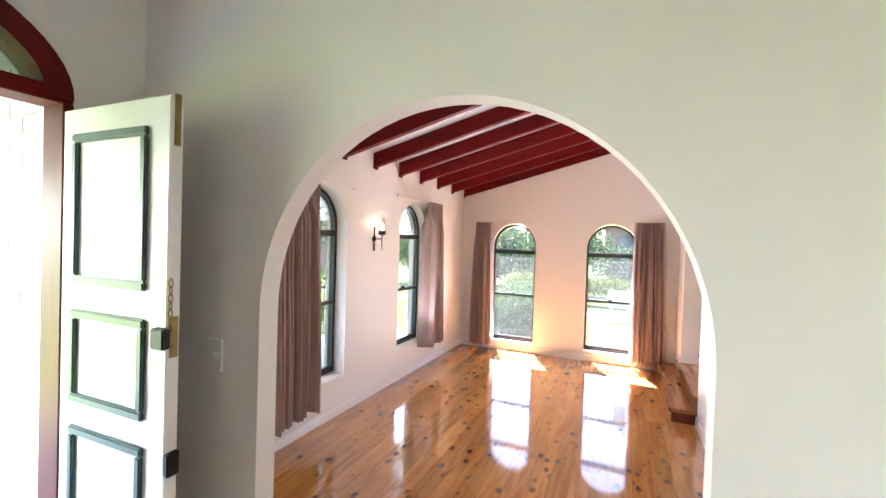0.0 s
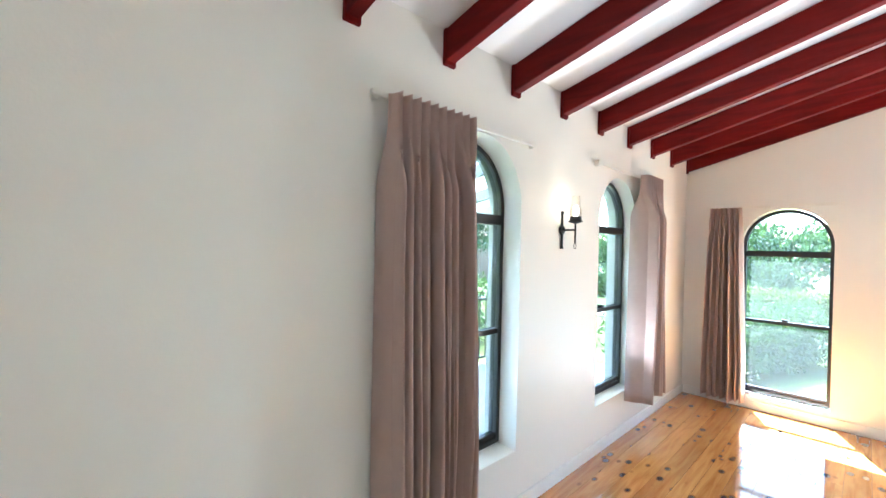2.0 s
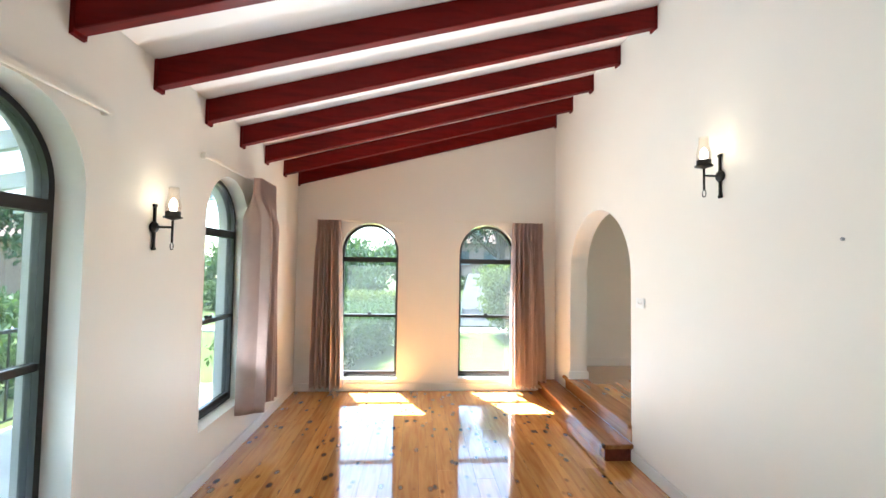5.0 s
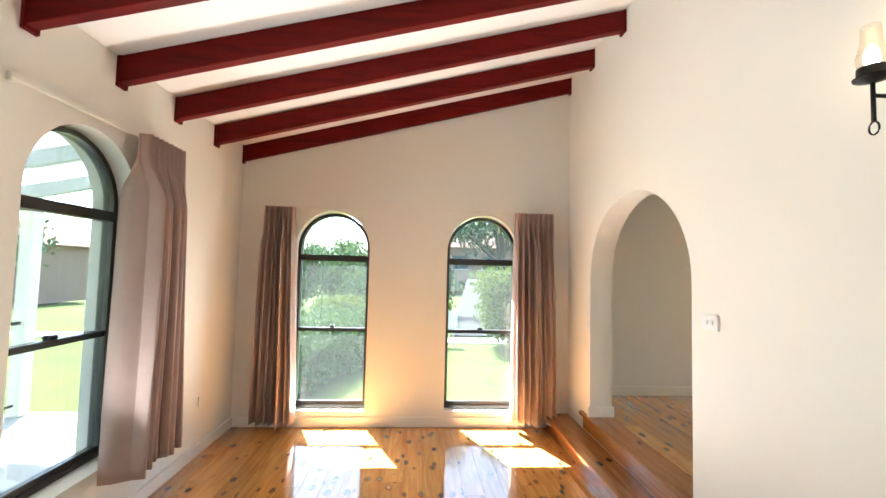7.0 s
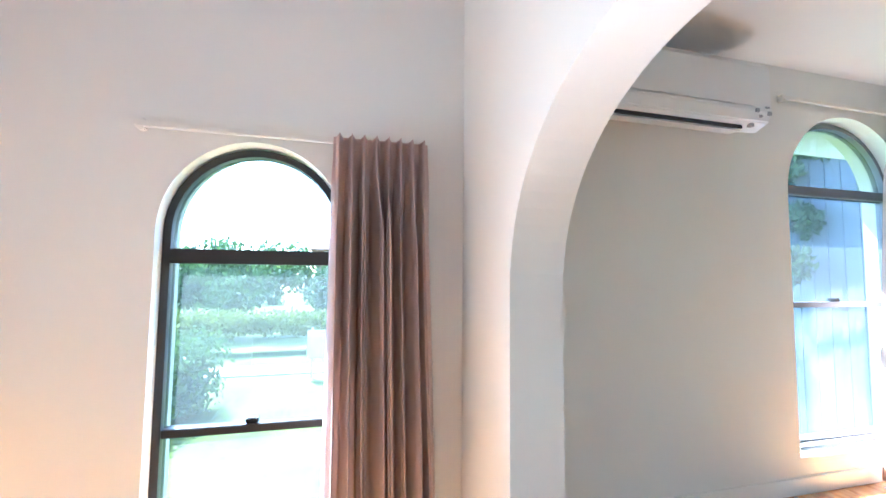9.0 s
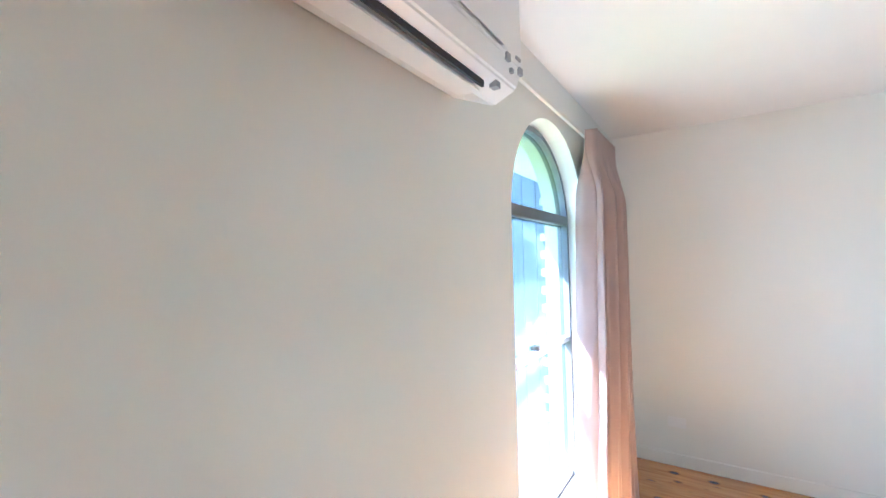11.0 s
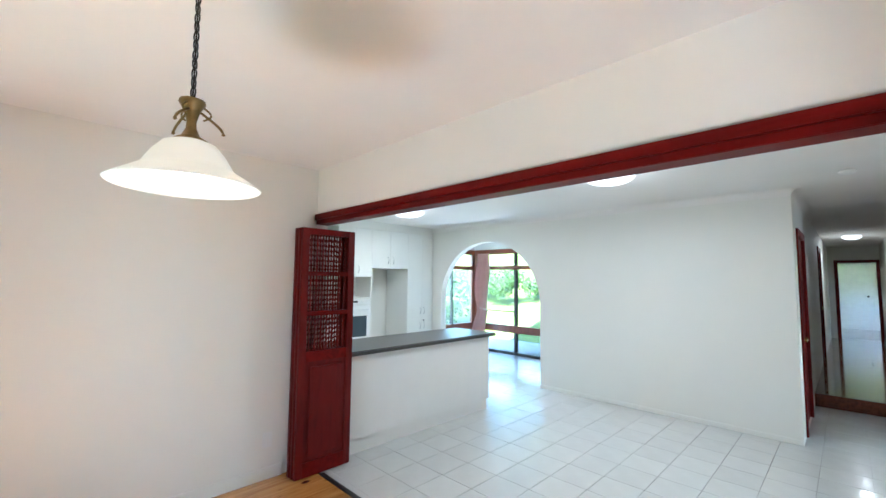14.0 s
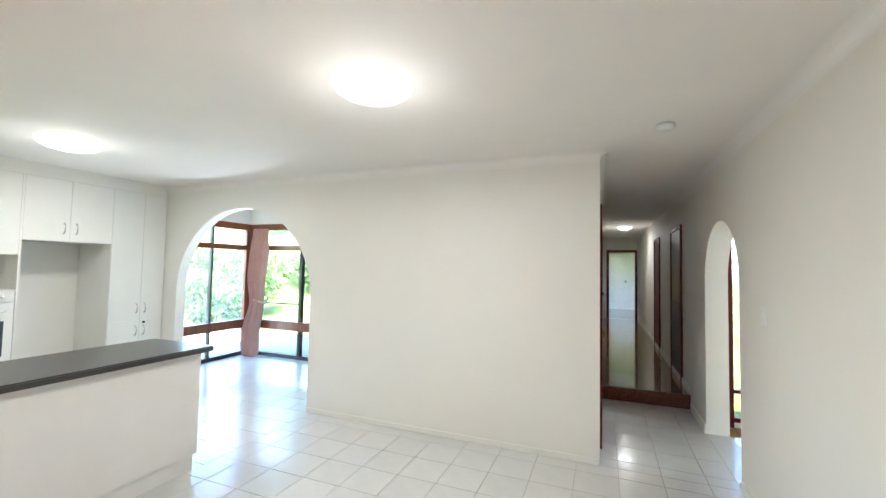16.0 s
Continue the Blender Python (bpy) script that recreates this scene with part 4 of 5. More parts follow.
cabinet("pantry_cabinet", YS + 0.01, 0.25, UP, 2.60, "tall cream laminate pantry cabinet with steel handles", [(YS + 0.01, -0.085, UP + 0.1, 1.10), (-0.085, 0.25, UP + 0.1, 1.10), (YS + 0.01, -0.085, 1.10, 2.6), (-0.085, 0.25, 1.10, 2.6)], [(-0.13, 1.24), (-0.04, 1.24), (-0.13, 0.98), (-0.04, 0.98)])
cabinet("overhead_cabinet", 0.25, 1.006, 1.975, 2.60, "cream laminate overhead cabinet above fridge recess", [(0.25, 0.637, 1.975, 2.6), (0.637, 1.006, 1.975, 2.6)], [(0.585, 2.11), (0.69, 2.11)])
cabinet("oven_tower_cabinet", 1.025, 1.615, 1.83, 2.60, "cream laminate cabinet above wall oven", [(1.025, 1.32, 1.83, 2.6), (1.32, 1.615, 1.83, 2.6)], [(1.27, 1.95), (1.37, 1.95)])
cabinet("oven_base_cabinet", 1.025, 1.615, UP, 0.84, "cream laminate base cabinet under wall oven", [(1.025, 1.615, UP + 0.1, 0.84)], [(1.1, 0.7)])
ck = root("door_catch", (0, 0, 0), "small black knob on pantry door", "knob")
lathe("knob", [(0, 0), (0.012, 0), (0.014, 0.014), (0, 0.018)], M_BLACK, ck, (0, 0, 0), 14).matrix_basis = pose(XC, -0.13, 1.07, 0, -90, 0)
rc = root("oven_housing", (0, 0, 0), "cream laminate oven tower sides and niche", "cabinet")
slab("side_panel", XC, XC + 0.6, 1.007, 1.025, UP, 2.6, M_CAB, rc)
slab("side_panel", XC, XC + 0.6, 1.615, 1.633, 0.84, 2.6, M_CAB, rc)
slab("niche_back", XC + 0.45, XC + 0.47, 1.025, 1.615, 1.50, 1.83, M_CAB, rc)
slab("shelf", XC, XC + 0.45, 1.025, 1.615, 1.485, 1.503, M_CAB, rc)
tagged(slab("bulkhead", XC + 0.01, 10.0, YS + 0.01, 3.9, 2.602, TOPC, M_COOL), kind="structure")
tagged(slab("wall_recess", XC + 0.62, 10.0, YS + 0.01, 1.6, 0.2, 2.6, M_COOL), kind="structure")
ov = root("wall_oven", (0, 0, 0), "white built-in wall oven with dark glass door", "oven")
slab("body", XC + 0.01, XC + 0.55, 1.03, 1.61, 0.842, 1.483, M_CAB, ov)
slab("control_panel", XC - 0.012, XC + 0.01, 1.035, 1.605, 1.40, 1.48, M_PLASTIC, ov, bevel=0.003)
slab("display", XC - 0.015, XC - 0.011, 1.27, 1.37, 1.425, 1.455, M_SLIT, ov, "small dark display")
for y in (1.12, 1.19, 1.45, 1.52):
    lathe("knob", [(0, 0), (0.016, 0), (0.014, 0.018), (0, 0.018)], M_PLASTIC, ov, (0, 0, 0), 14).matrix_basis = pose(XC - 0.012, y, 1.44, 0, -90, 0)
od = slab("oven_door", XC - 0.014, XC + 0.008, 1.035, 1.605, 0.85, 1.385, M_PLASTIC, ov, bevel=0.003)
slab("oven_window", XC - 0.017, XC - 0.013, 1.10, 1.54, 0.90, 1.22, M_OVENGLASS, od, "dark oven window")
tube("oven_handle", [(XC - 0.014, 1.09, 1.31), (XC - 0.045, 1.10, 1.31), (XC - 0.045, 1.54, 1.31), (XC - 0.014, 1.55, 1.31)], 0.008, M_PLASTIC, ov, 8)
bb = root("bench_cabinet", (0, 0, 0), "cream base cabinet along kitchen wall", "cabinet")
slab("body", XC + 0.02, 9.98, 1.635, 3.88, UP, 1.12, M_CAB, bb)
for k in range(4):
    slab("door", XC, XC + 0.018, 1.64 + k * 0.56, 2.195 + k * 0.56, UP + 0.1, 1.115, M_CAB, bb, bevel=0.002)
tagged(slab("kitchen_worktop", XC - 0.03, 9.98, 1.635, 3.88, 1.12, 1.155, M_TOP, bevel=0.006), "charcoal laminate worktop along kitchen wall", "worktop")

# sunroom glazing
XS, YW = 9.85, -2.2


def glazing(name, axis, a, b, v, bars, label):
    g = tagged(new(name), label, "window", kind="structure")

    def bx(nm, u0, u1, z0, z1, d, m):
        return slab(nm, *((u0, u1, v - d, v + d) if axis == "x" else (v - d, v + d, u0, u1)), z0, z1, m, g, bevel=0.004)
    bx("sill_bar", a, b, UP, UP + 0.06, 0.045, M_FRAME)
    bx("mid_rail", a, b, 0.72, 0.86, 0.05, M_BROWN)
    bx("transom", a, b, 2.02, 2.10, 0.045, M_BROWN)
    bx("head", a, b, 2.36, 2.46, 0.055, M_BROWN)
    for u, w, m in bars:
        bx("mullion", u - w / 2, u + w / 2, UP, 2.46, 0.035, m)
    us = [u for u, w, m in bars]
    for u0, u1 in zip(us, us[1:]):
        for z0, z1 in ((UP + 0.06, 0.72), (0.86, 2.02), (2.10, 2.36)):
            bm = bmesh.new()
            c4 = [(u0, z0), (u1, z0), (u1, z1), (u0, z1)]
            bm.faces.new([bm.verts.new((u, v, z) if axis == "x" else (v, u, z)) for u, z in c4])
            obj("pane", bm, M_GLASSB, g).visible_shadow = False


glazing("window_6", "y", YW, YS - 0.12, XS, [(YW + 0.06, 0.10, M_BROWN), (-1.45, 0.03, M_FRAME), (-0.95, 0.03, M_FRAME), (-0.52, 0.08, M_BROWN)], "brown timber sunroom window wall with dark mullions")
glazing("window_7", "x", 6.9, XS - 0.05, YW, [(6.94, 0.08, M_BROWN), (7.9, 0.06, M_FRAME), (8.72, 0.06, M_FRAME), (XS - 0.10, 0.10, M_BROWN)], "brown timber sunroom sliding door wall")
tube("door_pull", [(8.75, YW + 0.03, 1.15), (9.6, YW + 0.03, 1.15)], 0.012, M_FRAME, bpy.data.objects["window_7"], 6)
wall("wall_sunroom_south", "x", 6.8, 10.1, YW + 0.05, -0.1, 2.46, TOPC, (), M_COOL)
slab("wall_sunroom_east", XS - 0.05, XS + 0.05, YW + 0.05, YS - 0.12, 2.46, TOPC, M_COOL)["kind"] = "structure"
curtain("tied_curtain", "x", 9.30, 9.60, 9.48, 9.74, YW + 0.06, 2.37, UP + 0.02, 6, "pink sunroom curtain gathered with a tieback", M_PINK, 1, 21, tie=(1.18, 9.50, 0.085))
tb = root("curtain_tieback", (0, 0, 0), "pale fabric tieback round pink curtain", "tieback")
ring = [(9.50 + 0.12 * math.cos(t), YW + 0.12 + 0.085 * math.sin(t), 1.18 + 0.03 * math.sin(t + 1)) for t in [i * math.pi / 10 for i in range(20)]]
tube("band", ring, 0.02, mat("tieback_cloth", (0.7, 0.55, 0.48), 0.9), tb, 8, closed=True)

# ---- outdoors ----
bm = bmesh.new()
nx, ny = 70, 70
gv = {}
for i in range(nx + 1):
    for j in range(ny + 1):
        x, y = -140 + 280 * i / nx, -140 + 280 * j / ny
        z = -0.42
        if y < -4:
            z += min(6, 0.32 * (-4 - y)) * (1 if x > 7 else 0)
        if y > 14:
            z += -0.03 * (y - 14) * (1 if x < 2 else 0.2)
        gv[i, j] = bm.verts.new((x, y, max(z, -4)))
for i in range(nx):
    for j in range(ny):
        bm.faces.new((gv[i, j], gv[i + 1, j], gv[i + 1, j + 1], gv[i, j + 1]))
tagged(obj("ground", bm, M_LAWN, smooth=True), kind="structure")
slab("road", -60, 60, 12.4, 13.2, -0.45, -0.395, M_CONC)["kind"] = "structure"
bm = bmesh.new()
for v in box(bm, 2.6, 5.4, 13.5, 34, -0.42, -0.38):
    if v.co.y > 20:
        v.co.x += 3
        v.co.z += 1.2
tagged(obj("pavement", bm, M_ROAD), kind="structure")


def leaf_mesh(name, lumps, count, size, material, parent, seed):
    """Many small leaves gathered round lumps (x, y, z, rx, ry, rz)."""
    rnd = random.Random(seed)
    vs, fs = [], []
    for _ in range(count):
        x, y, z, rx, ry, rz = lumps[rnd.randrange(len(lumps))]
        d = Vector((rnd.gauss(0, 1), rnd.gauss(0, 1), rnd.gauss(0, 1))).normalized() * (rnd.random() ** 0.45) * rnd.uniform(0.8, 1.1)
        p = Vector((x + d.x * rx, y + d.y * ry, z + d.z * rz))
        q = Euler((rnd.uniform(0, 6.3), rnd.uniform(0, 6.3), rnd.uniform(0, 6.3))).to_matrix()
        s = size * rnd.uniform(0.6, 1.4)
        k = len(vs)
        for c in ((-0.5, 0, 0), (0, -0.3, 0.08), (0.6, 0, 0), (0, 0.3, 0.08)):
            vs.append(p + q @ (Vector(c) * s))
        fs.append((k, k + 1, k + 2, k + 3))
    me = bpy.data.meshes.new(name)
    me.from_pydata(vs, [], fs)
    me.materials.append(material)
    o = new(name, me)
    o.parent = parent
    return o


def tree(x, y, z, h, r, seed, material, label, count=5000, size=0.16):
    rnd = random.Random(seed)
    t = root("tree", (0, 0, 0), label, "tree", "garden trees")
    bm = bmesh.new()
    base, top = Vector((x, y, z)), Vector((x + rnd.uniform(-0.3, 0.3), y, z + h * 0.6))

    def limb(a, b, ra, rb):
        d = (b - a).normalized()
        u = d.orthogonal().normalized()
        v = d.cross(u)
        R = [[bm.verts.new(p + rr * (math.cos(k * math.pi / 4) * u + math.sin(k * math.pi / 4) * v)) for k in range(8)] for p, rr in ((a, ra), (b, rb))]
        for k in range(8):
            bm.faces.new((R[0][k], R[0][(k + 1) % 8], R[1][(k + 1) % 8], R[1][k]))
    limb(base, top, h * 0.035, h * 0.018)
    lumps = []
    for i in range(14):
        a = rnd.uniform(0, 6.3)
        f = rnd.uniform(0.4, 1)
        e = Vector((x + math.cos(a) * r * f * 0.8, y + math.sin(a) * r * f * 0.8, z + h * rnd.uniform(0.5, 0.92)))
        limb(base.lerp(top, rnd.uniform(0.5, 1)), e, h * 0.012, h * 0.004)
        lumps.append((e.x, e.y, e.z, r * rnd.uniform(0.3, 0.5), r * rnd.uniform(0.3, 0.5), r * rnd.uniform(0.2, 0.4)))
    obj("trunk", bm, M_BARK, t, "brown tapered trunk with limbs")
    leaf_mesh("crown", lumps, count, size, material, t, seed)


def shrub(name, lumps, count, size, material, seed, label, cat):
    s = root(name, (0, 0, 0), label, cat)
    leaf_mesh("foliage", lumps, count, size, material, s, seed)


rnd = random.Random(4)
hl = []
for i in range(26):
    hy = 6.9 + 0.15 * i
    hx = -0.30 + 0.30 * (hy - 7.4)
    for zc in (-0.1, 0.32):
        hl.append((hx + rnd.uniform(-0.06, 0.06), hy, zc + rnd.uniform(-0.05, 0.06), 0.46, 0.3, 0.36))
        hl.append((hx - 0.7, hy + 0.2, zc + rnd.uniform(-0.05, 0.06), 0.5, 0.3, 0.36))
shrub("hedge", hl, 26000, 0.075, M_LEAF, 11, "clipped green garden hedge beside lawn", "hedge")
shrub("far_trees", [(-8.5 + 0.42 * i, 18.5 + rnd.uniform(-1, 1.5), 0.3 + rnd.uniform(-0.6, 1.3) + 0.05 * i, 0.9, 0.9, 0.75) for i in range(24)], 15000, 0.17, M_LEAF, 21, "soft green trees and shrubs behind hedge", "trees")
# Added row: its yellow leaf colour stands for the hedge's sunlit top.
shrub("hedge", [(-1.2 + 0.45 * i, 15.0 + 0.3 * rnd.random(), 0.25, 0.5, 0.5, 0.35) for i in range(9)], 6000, 0.1, M_LEAFY, 12, "added low hedge row in sunlit yellow-green", "hedge")
shrub("bush", [(3.75 + rnd.uniform(-0.5, 0.7), 11.6 + rnd.uniform(-0.5, 0.6), 0.55 + rnd.uniform(-0.6, 0.8), 0.5, 0.5, 0.45) for i in range(16)], 7000, 0.1, M_LEAFY, 13, "round yellow-green garden bush on lawn", "bush")
shrub("bush", [(2.5 + rnd.uniform(-0.3, 0.3), 17 + rnd.uniform(-0.5, 0.5), 0.9, 0.6, 0.6, 0.9) for i in range(4)], 2500, 0.12, M_LEAFD, 14, "dark green shrub near driveway", "bush")
tree(5.0, 17.5, -0.4, 6.5, 2.6, 32, M_LEAFD, "tall leafy tree beside driveway", 7000)
tree(-3.2, 26, -0.8, 3.6, 2.2, 33, M_LEAFD, "leafy tree beyond the street", 4000)
tree(8.5, 24, -0.4, 7.5, 3.2, 34, M_LEAF, "tall leafy tree near neighbouring house", 6000)
tree(-9, 7.5, -0.5, 6.0, 2.4, 35, M_LEAF, "leafy green tree beyond porch", 6000)
tree(-8, 3.5, -0.5, 4.4, 1.9, 36, M_LEAF, "leafy green tree beyond porch", 5000)
tree(-11, 13, -0.6, 5.0, 2.4, 37, M_LEAFD, "leafy green tree beyond porch", 5000)
shrub("bush", [(-4.4 + rnd.uniform(-0.4, 0.4), 6.4 + rnd.uniform(-0.7, 0.7), 0.3 + rnd.uniform(-0.5, 0.6), 0.5, 0.5, 0.4) for i in range(10)], 4000, 0.1, M_LEAF, 15, "green shrub beside porch", "bush")
sg = root("sign_board", (0, 0, 0), "plain white sign board on two posts", "sign")
slab("board", 2.05, 2.65, 12.0, 12.03, -0.05, 0.45, M_SIGN, sg)
for x in (2.12, 2.54):
    slab("post", x, x + 0.04, 12.03, 12.07, -0.42, 0.5, M_SIGN, sg)


def house(x0, x1, y0, y1, z, h, label):
    hs = root("house", (0, 0, 0), label, "house", "neighbouring houses")
    slab("wall", x0, x1, y0, y1, z, z + h, M_HOUSEW, hs)
    bm = bmesh.new()
    e = 0.5
    b = [bm.verts.new(p) for p in ((x0 - e, y0 - e, z + h), (x1 + e, y0 - e, z + h), (x1 + e, y1 + e, z + h), (x0 - e, y1 + e, z + h))]
    ym = (y0 + y1) / 2
    t = [bm.verts.new(p) for p in ((x0 + 2, ym, z + h + 1.8), (x1 - 2, ym, z + h + 1.8))]
    for f in ((b[0], b[1], t[1], t[0]), (b[2], b[3], t[0], t[1]), (b[1], b[2], t[1]), (b[3], b[0], t[0]), (b[0], b[1], b[2], b[3])):
        bm.faces.new(f)
    obj("roof", bm, M_ROOFT, hs, "brown tiled hip roof")
    n = int((x1 - x0) / 2.6)
    for k in range(n):
        xx = x0 + 1.0 + k * 2.6
        w = slab("window", xx, xx + 1.3, y0 - 0.03, y0, z + 1.0, z + 2.1, M_OVENGLASS, hs)
        slab("window_sill", xx - 0.05, xx + 1.35, y0 - 0.08, y0, z + 0.94, z + 1.0, M_SIGN, w)


house(1, 15, 36, 44, 0.6, 2.8, "brick house with brown tiled roof across garden")
shrub("far_trees", [(-26 + 1.5 * i, 46 + rnd.uniform(-3, 3), 0.2 + rnd.uniform(-1, 1.5), 1.7, 1.5, 1.6) for i in range(28)], 9000, 0.4, M_LEAFD, 41, "distant grey-green trees beyond street", "trees")
for x0, y0, ln in ((-24, 4, 9), (-26, 18, 10)):
    house(x0, x0 + ln, y0, y0 + 7, -0.6, 2.8, "brick house with brown tiled roof beyond porch")

# porch outside the west windows
slab("porch_slab", -2.3, -0.24, -4.0, 6.3, -0.42, -0.06, M_CONC)["kind"] = "structure"
slab("porch_landing", -0.24, XF - 0.24, -4.0, YA - 0.12, -0.42, -0.06, M_CONC)["kind"] = "structure"
# Unseen stretch kept opaque to dim the bricks; translucent sheet brightens window side.
for nm, ya, yb, m in (("porch_roof", -4.0, 0.5, M_ROOFW), ("porch_roof_sheet", 0.5, 6.6, M_SHEET)):
    bm = bmesh.new()
    for v in box(bm, -2.8, -0.24, ya, yb, 0, 0.05):
        v.co.z += 2.62 + 0.20 * v.co.x
    tagged(obj(nm, bm, m), kind="structure")
for k in range(13):
    y = -3.2 + 0.78 * k
    bm = bmesh.new()
    for v in box(bm, -2.75, -0.24, y - 0.03, y + 0.03, -0.13, -0.002):
        v.co.z += 2.62 + 0.20 * v.co.x
    tagged(obj("porch_rafter", bm, M_RAFTER), "grey painted porch roof rafter", "rafter", "porch rafters")
for y in (-3.8, 0.2, 6.2):
    po = root("porch_post", (0, 0, 0), "white painted porch post on slab", "post", "porch posts")
    slab("shaft", -2.25, -2.13, y - 0.06, y + 0.06, -0.06, 2.06, M_TRIM, po, bevel=0.006)
    slab("cap", -2.27, -2.11, y - 0.08, y + 0.08, 1.98, 2.04, M_TRIM, po, bevel=0.004)
rl = root("porch_railing", (0, 0, 0), "black iron porch railing with thin balusters", "railing")
slab("top_rail", -2.21, -2.17, 0.26, 6.14, 0.82, 0.85, M_BLACK, rl)
slab("bottom_rail", -2.20, -2.18, 0.26, 6.14, 0.04, 0.06, M_BLACK, rl)
base = None
for k in range(48):
    y = 0.34 + 0.12 * k
    if base is None:
        base = slab("baluster", -2.197, -2.183, -0.007, 0.007, 0.06, 0.82, M_BLACK, rl)
        base.location.y = y
    else:
        b2 = base.copy()
        scene.collection.objects.link(b2)
        b2.location.y = y

# outside the dining window: brick wing, fence, climbing plant
slab("wall_wing", 7.0, 7.3, YD + 0.25, YD + 0.53, -0.4, 3.2, M_MORTAR)["kind"] = "structure"
fc = root("garden_fence", (0, 0, 0), "pale blue-grey paling fence behind plants", "fence")
for k in range(22):
    slab("paling", 7.1, 7.12, YD + 0.54 + 0.13 * k, YD + 0.665 + 0.13 * k, -0.4, 2.7 + 0.02 * (k % 3), M_FENCE, fc)
shrub("climbing_plant", [(6.95 + rnd.uniform(-0.1, 0.1), YD + 1.15 + rnd.uniform(-0.42, 1.0), 2.2 + rnd.uniform(-0.8, 0.9), 0.13, 0.16, 0.2) for i in range(26)], 7000, 0.07, M_LEAFD, 16, "dark green climbing plant over fence", "plant")
# bank and hedge outside the sunroom
shrub("hedge", [(5 + 0.6 * i, -8.2 + rnd.uniform(-0.5, 0.5), 1.7 + rnd.uniform(-0.3, 0.3), 0.6, 0.6, 0.5) for i in range(24)], 14000, 0.13, M_LEAF, 17, "green shrubs on bank behind sunroom", "hedge")
shrub("hedge", [(13.5 + rnd.uniform(-0.4, 0.4), -6 + 0.5 * i, 1.0 + rnd.uniform(-0.3, 0.5), 0.6, 0.6, 0.7) for i in range(14)], 9000, 0.13, M_LEAF, 18, "green shrubs beside sunroom", "hedge")
shrub("far_trees", [(2 + 1.4 * i, -16 + rnd.uniform(-1, 1), 6.4 + rnd.uniform(-1, 1), 1.6, 1.3, 1.3) for i in range(16)], 9000, 0.3, M_LEAFD, 19, "dark trees at top of bank", "trees")
slab("patio", 6.5, 13, -4.2, YW - 0.06, -0.4, 0.22, M_CONC)["kind"] = "structure"
slab("patio_side", XS + 0.06, 13, YW - 0.06, 2.0, -0.4, 0.22, M_CONC)["kind"] = "structure"

# ---- pieces: boards, tiles, bricks ----
random.seed(7)


def boards(parent, x0, x1, y0, y1, z, width, material, lengths):
    """Tongue and groove boards along y, each its own object; alike boards share a mesh."""
    cache = {}
    x = x0
    while x < x1 - 0.01:
        w = min(width, x1 - x)
        y = y0
        first = True
        while y < y1 - 0.01:
            ln = random.choice(lengths) * (random.choice((0.4, 0.7, 1.0)) if first else 1)
            first = False
            ln = min(ln, y1 - y)
            if y1 - y - ln < 0.4:
                ln = y1 - y
            key = (round(w, 3), round(ln, 3))
            if key not in cache:
                bm = bmesh.new()
                box(bm, 0.0008, w - 0.0008, 0.0008, ln - 0.0008, -0.012, 0)
                o = obj("board", bm, material, parent)
                cache[key] = o.data
            else:
                o = new("board", cache[key])
                o.parent = parent
            o.location = (x, y, z)
            y += ln
        x += w


B = bpy.data.objects
boards(B["floor"], XF, XL, YA + 0.05, YE, 0.0, 0.1335, M_FLOOR, (2.1, 2.7, 3.3))
boards(B["floor_west"], 0, XF, YB, YE, 0.0, 0.136, M_FLOOR, (2.1, 2.7, 3.3))
boards(B["floor"], XF, XL, -2.6, YA + 0.05, 0.0, 0.1335, M_FLOOR, (2.4, 3.3))
boards(B["floor_dining"], XU, XD, YH + 0.03, YD, UP, 0.1335, M_FLOOR, (1.8, 2.4, 2.7))
slab("trim_floor_edge", XU, 6.84, YH - 0.01, YH + 0.03, UP - 0.02, UP + 0.004, M_FRAME)["kind"] = "structure"


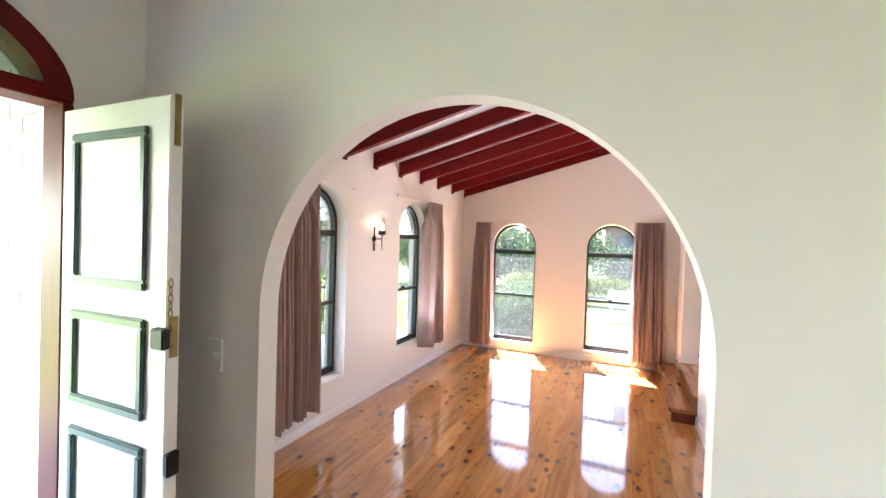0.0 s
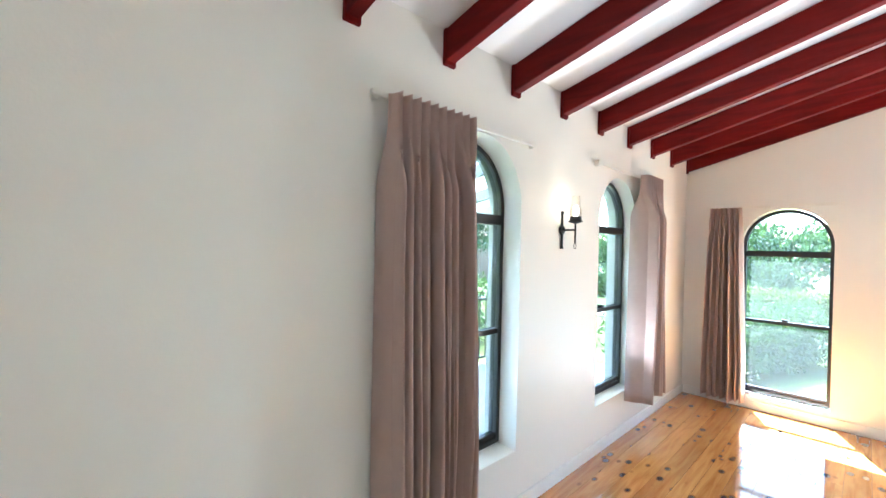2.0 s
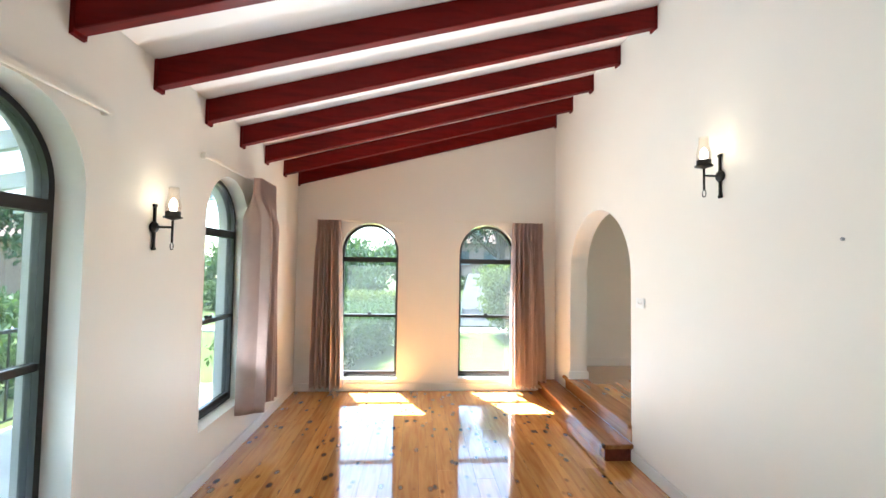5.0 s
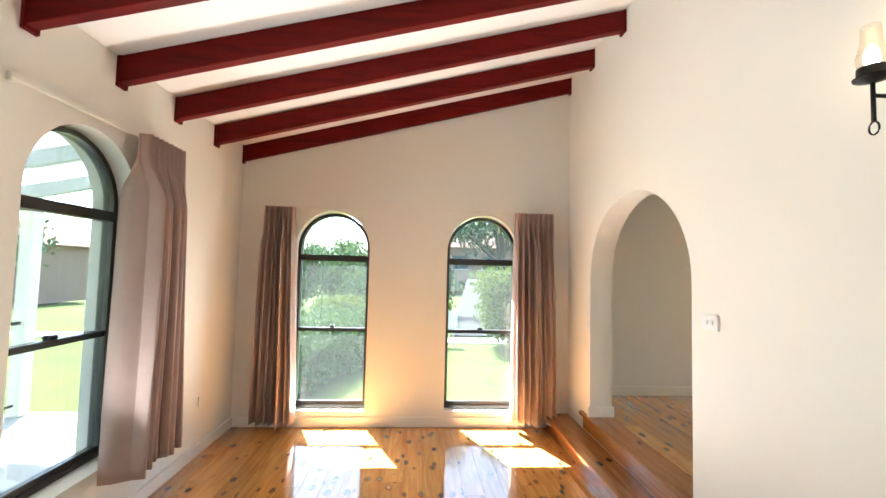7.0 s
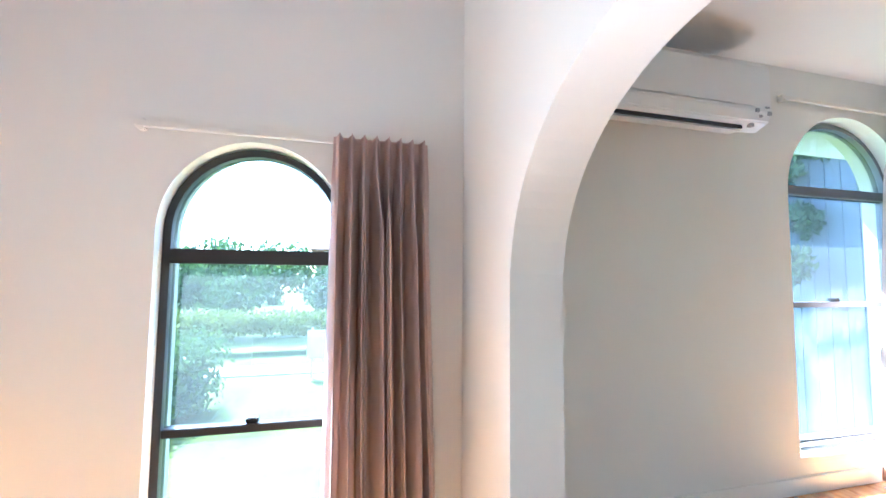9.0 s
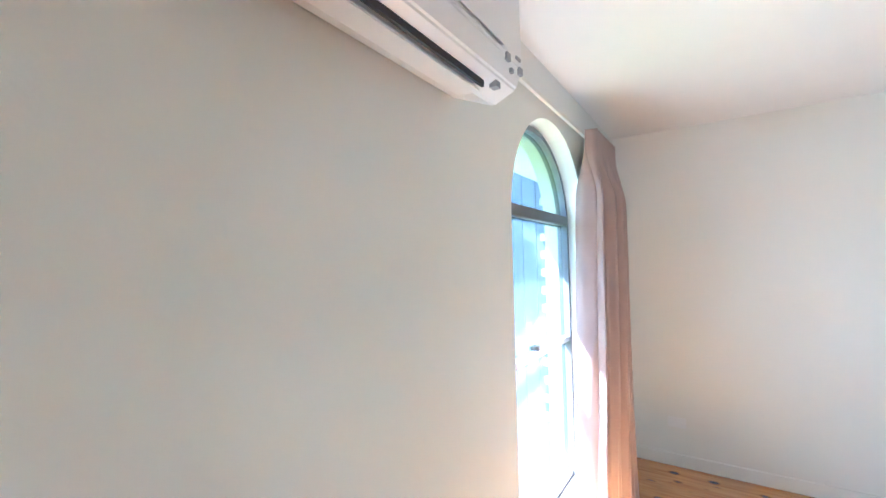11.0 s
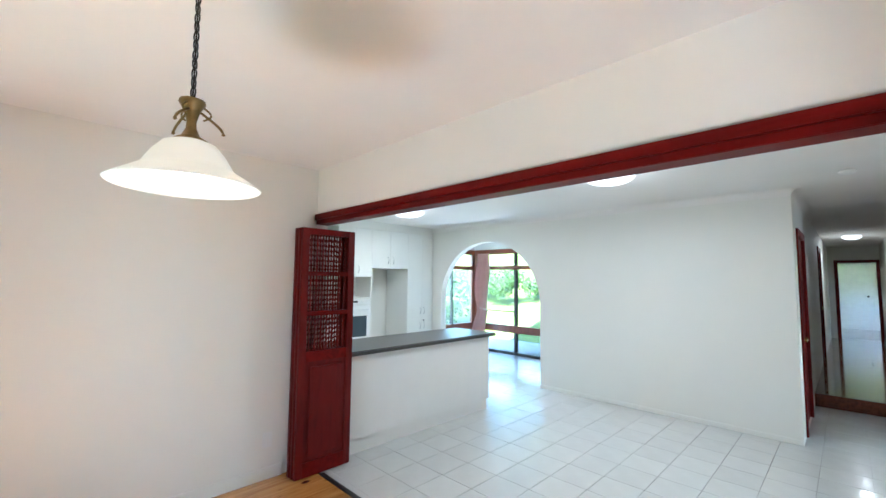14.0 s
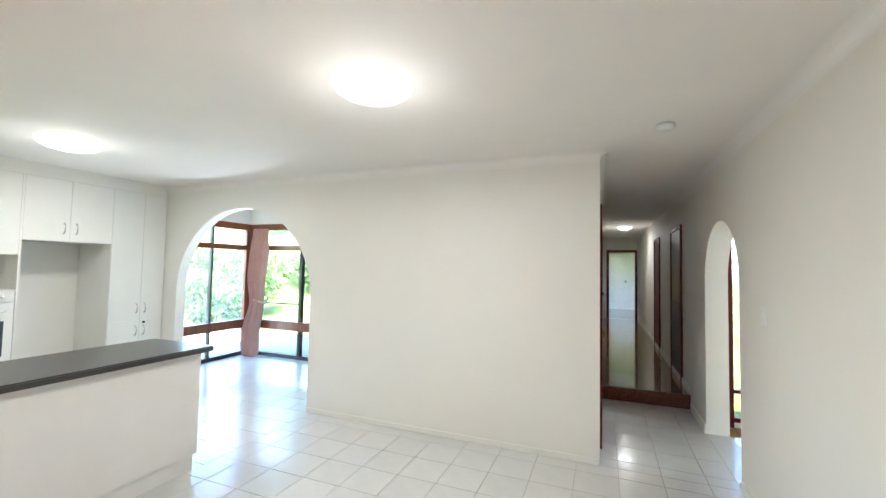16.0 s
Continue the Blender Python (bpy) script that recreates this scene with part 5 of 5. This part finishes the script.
def tiles(parent, x0, x1, y0, y1, z):
    s, g = 0.30, 0.003
    bm = bmesh.new()
    box(bm, g / 2, s - g / 2, g / 2, s - g / 2, -0.008, 0)
    me = obj("tile", bm, M_TILE, parent, bevel=0.0012)
    data, n = me.data, 0
    i0, j0 = math.floor((x0 - 4.37) / s), math.floor((y0 - 0.70) / s)
    for i in range(i0, math.ceil((x1 - 4.37) / s)):
        for j in range(j0, math.ceil((y1 - 0.70) / s)):
            xa, ya = 4.37 + s * i, 0.70 + s * j
            ca, cb, da, db = max(xa, x0), min(xa + s, x1), max(ya, y0), min(ya + s, y1)
            if cb - ca < 0.01 or db - da < 0.01:
                continue
            if cb - ca > s - 0.001 and db - da > s - 0.001:
                o = me if n == 0 else new("tile", data)
                n += 1
                o.parent = parent
                o.location = (xa, ya, z)
            else:
                slab("tile", ca + g / 2, cb - g / 2, da + g / 2, db - g / 2, z - 0.008, z, M_TILE, parent)


tiles(B["floor_tiled"], XU, 6.97, YS, YH - 0.01, UP)
tiles(B["floor_tiled"], XU, 4.2, -2.15, YS, UP)
bm = bmesh.new()
for i in range(10):
    for j in range(20):
        xa, ya = 6.97 + 0.30 * i, -2.15 + 0.30 * j
        if ya + 0.3 < YH - 0.01:
            box(bm, xa + 0.002, xa + 0.298, ya + 0.002, ya + 0.298, UP - 0.008, UP)
tagged(obj("far_tiles", bm, M_TILE, B["floor_tiled"]), kind="stuff")


def bricks(parent, axis, a, b, v, away, z0, z1):
    """Painted bricks in stretcher bond on a wall face."""
    bw, bh = 0.23, 0.076
    bm = bmesh.new()
    if axis == "x":
        box(bm, 0.006, bw - 0.006, -0.008, 0.008, 0.006, bh - 0.006)
    else:
        box(bm, -0.008, 0.008, 0.006, bw - 0.006, 0.006, bh - 0.006)
    first = obj("brick", bm, M_BRICK, parent, bevel=0.003)
    n = 0
    for j in range(int((z1 - z0) / bh)):
        u = a + (bw / 2 if j % 2 else 0)
        while u + bw <= b + 0.001:
            o = first if n == 0 else new("brick", first.data)
            o.parent = parent
            o.location = (u, v + away * 0.004, z0 + j * bh) if axis == "x" else (v + away * 0.004, u, z0 + j * bh)
            n += 1
            u += bw


slab("wall_return", -1.7, XF - 0.24, YA - 0.12, YA, -0.4, 2.6, M_MORTAR)["kind"] = "structure"
bricks(B["wall_return"], "x", -1.7, XF - 0.24, YA - 0.12, -1, 0.0, 2.4)
bricks(B["wall_wing"], "y", YD + 0.25, YD + 0.60, 7.0, -1, 0.2, 2.9)
